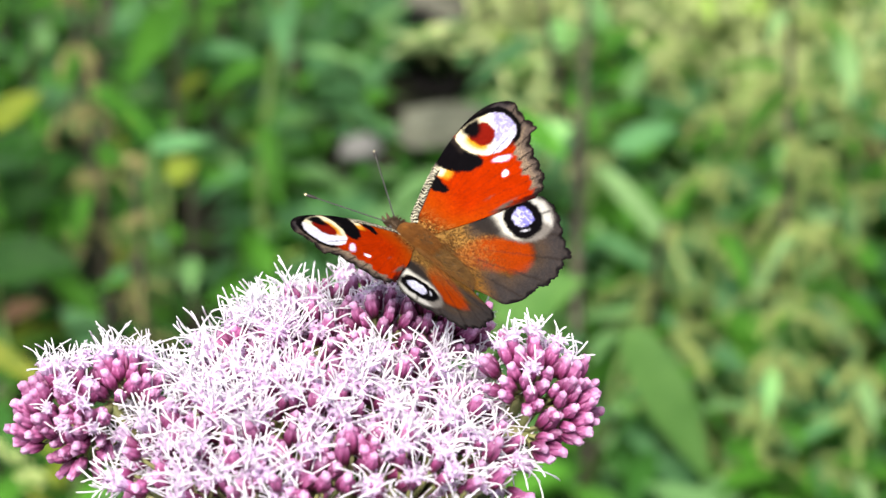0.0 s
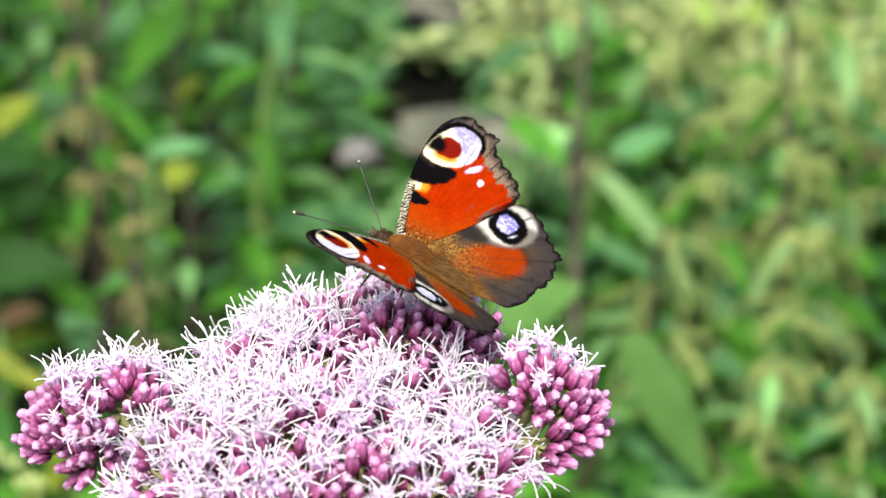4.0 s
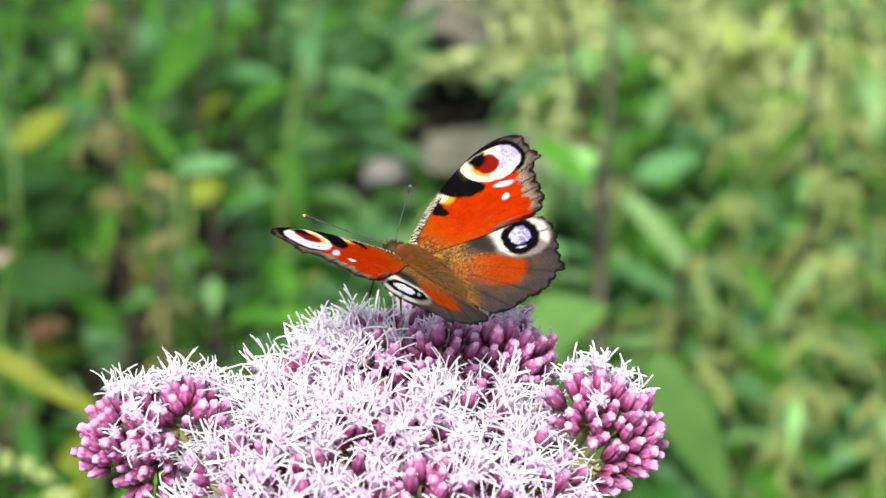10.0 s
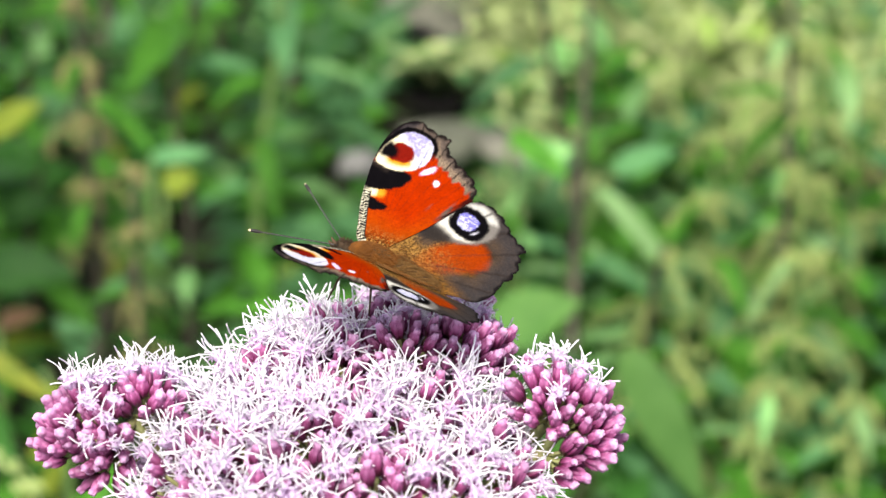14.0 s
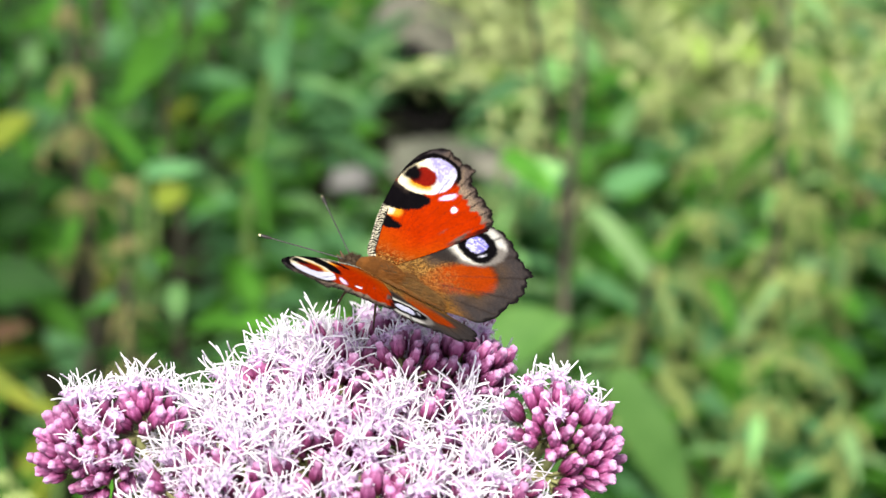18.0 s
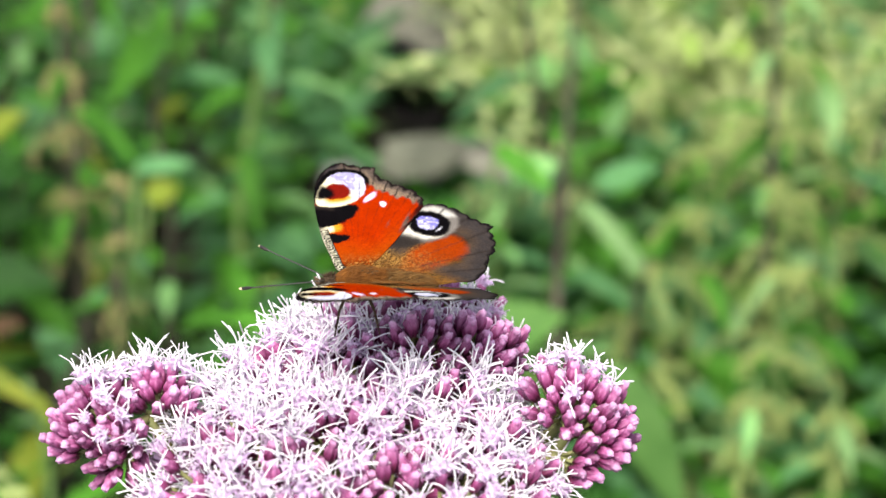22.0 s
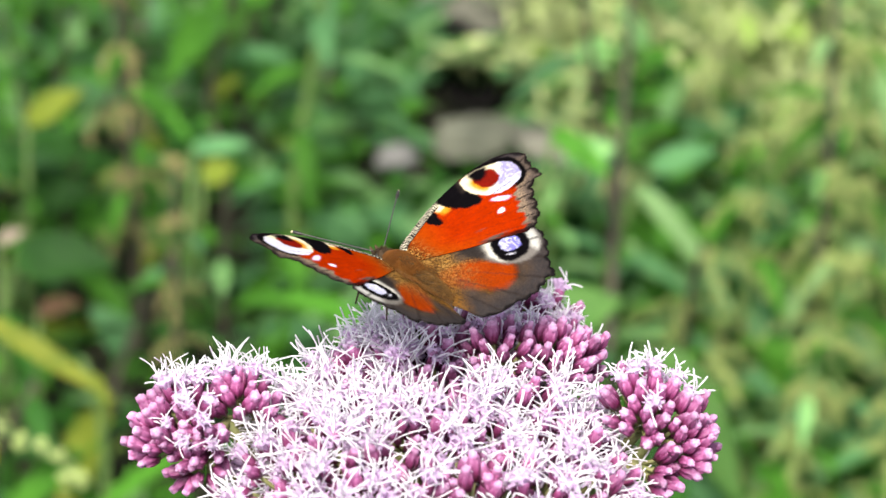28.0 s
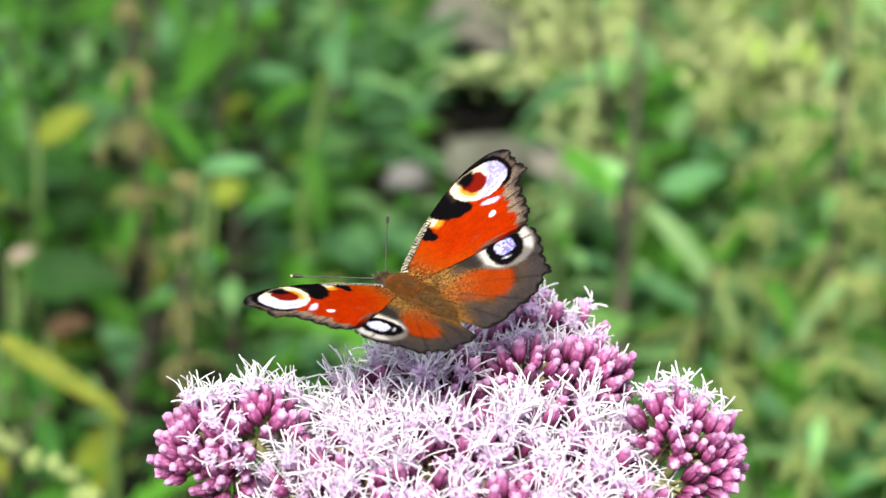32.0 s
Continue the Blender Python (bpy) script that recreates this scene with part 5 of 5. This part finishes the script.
def hind_pattern(u, v, edge, violet):
    u, v = ragged(u, v, 0.3)
    col = np.broadcast_to(np.array(BROWN), u.shape + (3,)).copy()
    g, g2 = grain(u, v, 5.5, 2), grain(u, v, 2.2, 7)
    hair = grain(np.arctan2(v - 2, u + 3) * 40, np.hypot(u, v) * 0.25, 1.0, 8)
    col = lay(col, (0.17, 0.075, 0.014), smooth(10, 2, np.abs(u - 4.5) + 0.25 * np.abs(v + 7)) * (0.4 + 0.45 * hair))
    col = lay(col, GOLD, (g > 0.58) * smooth(-13, -3, v + 0.2 * u) * smooth(15, 9, u) * 0.9)
    col = lay(col, (0.025, 0.017, 0.012), (g < 0.3) * 0.6)
    out = smooth(6.2, 4.0, edge + 0.5 * np.sin(u + v)) * smooth(4.0, 8.0, u - 0.25 * (v + 10))
    col = lay(col, (0.027, 0.023, 0.022), out)
    col = lay(col, (0.052, 0.033, 0.02), out * smooth(1.8, 4.6, edge) * (0.5 + 0.5 * g))
    col = lay(col, (0.04, 0.03, 0.026), out * (g2 > 0.5) * 0.4)
    patch = blob([(2.6, -4.2), (8.6, -4.6), (12.2, -6.8), (15.8, -10.4), (15.4, -13.0), (12.4, -14.8), (8.2, -12.0), (3.4, -7.6)], u, v, 0.9)
    col = lay(col, (0.235, 0.025, 0.0008), patch * (0.7 + 0.3 * g) * (0.35 + 0.65 * smooth(5, 11, u + 3.0 * (g2 - 0.5))))
    ang = np.arctan2(v - 1.0, u + 1.0)
    line = smooth(0.08, 0.02, np.abs(((ang * 5.2 + 0.2) % 1.0) - 0.5))
    col = lay(col, (0.02, 0.015, 0.013), line * (0.3 + 0.5 * out))
    col = lay(col, INK, smooth(0.75, 0.3, edge + 0.2 * np.sin(ang * 50)) * smooth(5, 9, u + 0.6 * (-14 - v) * (v < -14)) * 0.8)
    # eyespot: dark smear, cream on the inner side, pale grey on the outer, black ring, violet
    col = lay(col, (0.02, 0.016, 0.014), blob([(9.6, -0.4), (12.0, -0.3), (12.6, -5.6), (10.6, -4.6), (9.4, -2.6)], u, v, 0.8))
    pale = blob([(12.4, -0.9), (17.0, -0.8), (21.8, -2.9), (23.2, -6.2), (21.9, -9.6), (18.8, -11.0), (15.0, -9.6), (12.0, -5.6)], u, v, 0.55)
    col = lay(col, (0.13, 0.115, 0.1), pale)
    col = lay(col, (0.55, 0.51, 0.43), pale * blob([(12.9, -1.2), (16.6, -1.1), (18.5, -4.0), (15.6, -9.0), (13.4, -6.6), (12.4, -3.6)], u, v, 0.6))
    col = lay(col, (0.4, 0.38, 0.34), blob([(17.6, -1.0), (21.6, -2.6), (23.0, -6.6), (21.2, -10.4), (18.6, -10.6), (19.4, -6.0)], u, v, 0.8) * pale * 0.95)
    col = lay(col, (0.03, 0.025, 0.022), pale * line * 0.7 * smooth(19, 21, u))
    col = lay(col, (0.02, 0.016, 0.014), blob([(9.2, -0.4), (12.6, -0.4), (13.3, -3.0), (12.8, -5.9), (10.4, -4.9)], u, v, 1.1) * 0.95)
    col = lay(col, INK, blob([(14.7, -2.9), (17.3, -1.9), (20.1, -2.5), (21.3, -5.4), (20.3, -8.6), (17.6, -9.7), (15.1, -9.0), (14.1, -6.0)], u, v, 0.35))
    vio = blob([(16.1, -4.1), (17.8, -3.2), (19.2, -3.6), (19.6, -5.4), (19.0, -7.0), (16.9, -7.1), (15.9, -5.8)], u, v, 0.2)
    streak = grain(u + 0.5 * v, v * 0.4 - 0.2 * u, 4.5, 5)
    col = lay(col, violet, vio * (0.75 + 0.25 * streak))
    col = lay(col, WHITE, vio * np.clip((streak > 0.7) * 0.55 + smooth(17.6, 16.0, u) * 0.35, 0, 1))
    col = lay(col, WHITE, spot(u, v, 16.8, -7.9, 0.8, 0.22, -20, 0.6)[0] * 0.6)
    return col


def wing_mesh(name, outline, centre, pattern, left, fore):
    around, deep, thin = 520, 132, 22
    rim = closed_curve(outline, around)
    # small teeth along the outer edge
    mid = np.array(centre)
    away = rim - mid
    dist = np.hypot(*away.T)
    outer = smooth(17, 21, rim[:, 0] + np.where(rim[:, 1] < -14, 8, 0)) * (smooth(15.5, 14.5, rim[:, 1]) if fore else 1)
    k = np.arange(around)
    rim = rim + away / dist[:, None] * (outer * (0.5 * np.abs(np.sin(k * 0.2 + 0.6 * np.sin(k * 0.05))) + 0.09 * np.sin(k * 1.1) + 0.06 * np.sin(k * 2.3)) - 0.14)[:, None]
    r = np.linspace(0, 1, deep) ** 0.85
    U = mid[0] + r[:, None] * (rim[:, 0] - mid[0])[None]
    V = mid[1] + r[:, None] * (rim[:, 1] - mid[1])[None]
    edge = np.full(U.shape, 1e9)
    for j in range(0, around, 2):
        edge = np.minimum(edge, np.hypot(U - rim[j, 0], V - rim[j, 1]))
    # the left wings' eyespots carry that sheen in their colour
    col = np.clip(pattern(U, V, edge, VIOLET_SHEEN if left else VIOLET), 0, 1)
    ang = np.arctan2(V - mid[1], U - mid[0] + 2)
    camber = 0.5 * np.sin(np.clip(U / 30, 0, 1) * math.pi) + 0.03 * np.cos(ang * 26) * smooth(4, 20, np.hypot(U, V)) + (0.1 if fore else -0.15)
    if fore:
        # the front edge bends down
        bend = np.clip(V - 2.0 - 0.2 * U, 0, None)
        camber = camber - 0.007 * bend ** 2
    under = np.stack([0.022 + 0.03 * grain(U, V, 1.2, 9), 0.017 + 0.022 * grain(U, V, 1.2, 9), 0.014 + 0.016 * grain(U, V, 1.2, 9)], -1)
    flip = 1 if left else -1
    top = np.stack([V, flip * U, camber], -1).reshape(-1, 3) * MM
    pick = np.linspace(0, deep - 1, thin).round().astype(int)
    low = np.stack([V, flip * U, camber - 0.09], -1)[pick].reshape(-1, 3) * MM
    under = under[pick]
    n = around * deep
    grid = lambda d: np.meshgrid(np.arange(d - 1), np.arange(around), indexing="ij")
    sheets = []
    for d, shift in ((deep, 0), (thin, n)):
        i, j = grid(d)
        a, b = i * around + j + shift, i * around + (j + 1) % around + shift
        q = np.stack([a, b, b + around, a + around], -1).reshape(-1, 4)
        sheets.append(q if not shift else q[:, ::-1])
    e, f = np.arange(around), (np.arange(around) + 1) % around
    hi, lo = (deep - 1) * around, n + (thin - 1) * around
    faces = np.r_[sheets[0], sheets[1], np.stack([hi + e, hi + f, lo + f, lo + e], -1)]
    if not left:
        faces = faces[:, ::-1]
    me = bpy.data.meshes.new(name)
    me.from_pydata(np.r_[top, low], [], faces)
    me.materials.append(M_WING)
    at = me.color_attributes.new("pattern", "FLOAT_COLOR", "POINT")
    rgba = np.ones((n + thin * around, 4), np.float32)
    rgba[:n, :3], rgba[n:, :3] = col.reshape(-1, 3), under.reshape(-1, 3)
    at.data.foreach_set("color", rgba.ravel())
    me.polygons.foreach_set("use_smooth", [True] * len(me.polygons))
    me.update()
    return me


WINGS = {}
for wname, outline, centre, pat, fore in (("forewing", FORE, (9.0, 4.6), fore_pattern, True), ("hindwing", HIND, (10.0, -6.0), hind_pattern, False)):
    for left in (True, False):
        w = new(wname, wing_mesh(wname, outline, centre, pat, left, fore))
        w.parent = butterfly
        tagged(w, "red forewing with a large eyespot and black bars" if fore else "brown and orange hindwing with a violet eyespot")
        WINGS[wname, left] = w


def ellipsoid(s, centre, radii, n=14, m=20, slot=0, lump=0.0, belly=None):
    start = len(s.v)
    for i in range(n + 1):
        th = math.pi * i / n
        for k in range(m):
            w = 2 * math.pi * k / m
            d = Vector((math.cos(th), math.sin(th) * math.cos(w), math.sin(th) * math.sin(w)))
            q = 1 + lump * noise.noise(d * 3)
            s.v.append(Vector((centre[0] + radii[0] * d.x * q, centre[1] + radii[1] * d.y * q, centre[2] + radii[2] * d.z * q)) * MM)
    for i in range(n):
        for k in range(m):
            q = start + i * m
            s.f.append((q + k, q + (k + 1) % m, q + m + (k + 1) % m, q + m + k))
            s.s.append(belly if belly is not None and math.sin(2 * math.pi * (k + 0.5) / m) < -0.1 else slot)


def fur(s, centre, radii, count, length, back, rr, slot=1, upper=-0.3):
    """Short hairs standing off an ellipsoid, combed backwards."""
    for _ in range(count):
        d = Vector((rr.gauss(0, 1), rr.gauss(0, 1), rr.gauss(0, 1))).normalized()
        if d.z < upper:
            d.z = -d.z
        p = Vector((centre[0] + radii[0] * d.x, centre[1] + radii[1] * d.y, centre[2] + radii[2] * d.z)) * MM
        l = length * rr.uniform(0.5, 1.2) * MM
        e = (d + Vector((-back, rr.gauss(0, 0.25), rr.gauss(0, 0.15)))).normalized()
        s.tube([p, p + e * l * 0.55 + d * l * 0.1, p + e * l], [0.00006, 0.00005, 0.00001], 3, slot, False)


FEELERS = {}


def build_body():
    rr = random.Random(5)
    s = Soup()
    ellipsoid(s, (1.7, 0, -0.1), (5.0, 2.7, 2.2), lump=0.08, belly=3)
    ellipsoid(s, (1.5, 0, -2.0), (4.4, 2.1, 2.3), slot=3)
    fur(s, (1.7, 0, -0.1), (5.0, 2.7, 2.2), 4600, 0.9, 2.2, rr, 1, 0.0)
    ellipsoid(s, (0.9, 0, 1.62), (2.3, 1.35, 0.62), slot=2, lump=0.1)
    fur(s, (0.9, 0, 1.62), (2.3, 1.35, 0.62), 500, 0.45, 2.5, rr, 2, 0.1)
    o = new("thorax", s.mesh("thorax", [M_FUR, M_FUR, M_OLIVE, M_BLACK]))
    o.parent = butterfly
    tagged(o, "furry reddish-brown thorax")
    s = Soup()
    m = Matrix.Translation((-2.0 * MM, 0, -0.4 * MM)) @ Euler((0, radians(-94), 0)).to_matrix().to_4x4()
    s.lathe(m, [(q * MM, w * MM) for q, w in [(-1, 1.2), (0.5, 1.75), (1.8, 1.6), (2.2, 1.75), (3.8, 1.8), (4.2, 1.9), (6, 1.85), (6.4, 1.9), (7.2, 1.75), (7.6, 1.72), (8.6, 1.4), (9.0, 1.35), (10.2, 0.8), (11, 0.25)]], 16)
    fur(s, (-5.5, 0, -0.6), (5.8, 1.8, 1.7), 1700, 1.5, 1.8, rr, 1, 0.0)
    o = new("abdomen", s.mesh("abdomen", [M_FUR_DARK, M_FUR_GOLD]))
    o.parent = butterfly
    tagged(o, "dark brown hairy abdomen")
    s = Soup()
    ellipsoid(s, (7.4, 0, -0.9), (1.5, 1.5, 1.3))
    fur(s, (7.4, 0, -0.9), (1.5, 1.5, 1.3), 260, 0.9, 0.3, rr)
    head = new("head", s.mesh("head", [M_FUR_DARK, M_FUR_DARK]))
    head.parent = butterfly
    for sd in (-1, 1):
        s = Soup()
        ellipsoid(s, (7.7, sd * 1.15, -1.0), (0.85, 0.6, 0.85))
        o = new("eye", s.mesh("eye", [M_BLACK]))
        o.parent = head
        s = Soup()
        s.tube([Vector(p) * MM for p in ((8.2, sd * 0.4, -1.5), (9.6, sd * 0.55, -1.2), (10.6, sd * 0.65, -0.3))], [0.0004, 0.00045, 0.0001], 7)
        o = new("palp", s.mesh("palp", [M_FUR_DARK]))
        o.parent = head
        s = Soup()
        along = [14.8 * i / 34 for i in range(35)] + [15.4, 16.2, 17.05, 17.3, 17.5]
        thick = [0.00013 + 0.00001 * (i % 2) for i in range(35)] + [0.00032, 0.00037, 0.0003, 0.00022, 0.00006]
        s.tube([(q * MM, 0, 0) for q in along], thick, 6)
        for i in range(len(along) - 1):
            s.s[6 * i:6 * i + 6] = [(i % 2 if i < 34 else 0 if i < 37 else 2)] * 6
        o = new("antenna", s.mesh("antenna", [M_BLACK, M_BAND, M_PALE]))
        o.parent = head
        FEELERS[sd] = o
        tagged(o, "thin banded antenna with a black club and pale tip")
        for lx, reach, fall in ((4.2, 5.4, -7.8), (0.6, 4.6, -7.2)):
            s = Soup()
            hip = Vector((lx, sd * 1.2, -2.4))
            knee = hip + Vector((1.2 if lx > 2 else -1.6, sd * reach, -0.6))
            foot = knee + Vector((0.6 if lx > 2 else -1.2, sd * 0.6, fall + 2.6))
            s.tube([hip * MM, ((hip + knee) * 0.5 + Vector((0, 0, 0.2))) * MM, knee * MM], [0.00036, 0.00033, 0.00025], 7)
            s.tube([knee * MM, ((knee + foot) * 0.5) * MM, foot * MM], [0.00025, 0.0002, 0.00013], 6)
            o = new("leg", s.mesh("leg", [M_FUR_DARK]))
            o.parent = butterfly
            tagged(o, "thin dark brown leg")
    s = Soup()
    s.tube([Vector(p) * MM for p in ((8.7, 0, -2.0), (9.2, 0, -4.0), (8.9, 0.2, -6.5), (8.4, 0.3, -8.2))], [0.00016, 0.00014, 0.00012, 0.0001], 6)
    o = new("proboscis", s.mesh("proboscis", [M_BLACK]))
    o.parent = head


build_body()


def wing_hair():
    """Long golden hairs that lie over the root and the inner fold of each hindwing."""
    for left in (True, False):
        rr = random.Random(90 + left)
        flip = 1 if left else -1
        s = Soup()
        for _ in range(420):
            u, v = abs(rr.gauss(0, 1.5)) + 0.3, rr.uniform(-11.5, 1.0)
            if u > 4.5 or (v < -8 and u < 0.4 * (-8 - v) + 0.6):
                continue
            way = Vector((-1, flip * rr.uniform(0.05, 0.75), 0)).normalized()
            ln = rr.uniform(1.4, 3.6) * (1.0 if v > -7 else 0.6)
            at = Vector((v, flip * u, 0.28 + 0.5 * math.sin(min(u / 30, 1) * math.pi)))
            lift = rr.uniform(0.05, 0.45)
            s.tube([at * MM, (at + way * ln * 0.5 + Vector((0, 0, lift))) * MM, (at + way * ln + Vector((0, rr.gauss(0, 0.2), lift * 0.7))) * MM], [0.00003, 0.00003, 0.00001], 3, 0 if rr.random() < 0.35 else 1, False)
        o = new("wing_hair", s.mesh("wing_hair", [M_FUR_GOLD, M_FUR]))
        o.parent = WINGS["hindwing", left]
        tagged(o, "long golden-brown hairs at the wing's root")


wing_hair()


# ---------------------------------------------------------------- what moves
def motions():
    """The butterfly turns and steps on the flower head and opens and tilts its wings."""
    walk(butterfly, [(r[0], pose(*r[1:7])) for r in FLIGHT])
    for (wname, left), w in WINGS.items():
        rows = []
        for t, x, y, z, rx, ry, rz, lift_r, lift_l, fr, fl, hr, hl in FLIGHT:
            lift = lift_l if left else -lift_r
            sweep = {("forewing", True): -fl, ("forewing", False): fr, ("hindwing", True): -hl, ("hindwing", False): hr}[wname, left]
            rows.append((t, pose(0, 0.0012 if left else -0.0012, 0, lift) @ pose(0, 0, 0, 0, 0, sweep)))
        walk(w, rows)
    for sd, rows in ((1, NEAR_FEELER), (-1, FAR_FEELER)):
        root = Vector((0.0082, sd * 0.0006, -0.0003))
        walk(FEELERS[sd], [(t, Matrix.Translation(root) @ Vector(d).to_track_quat("X", "Z").to_matrix().to_4x4()) for t, *d in rows])


motions()
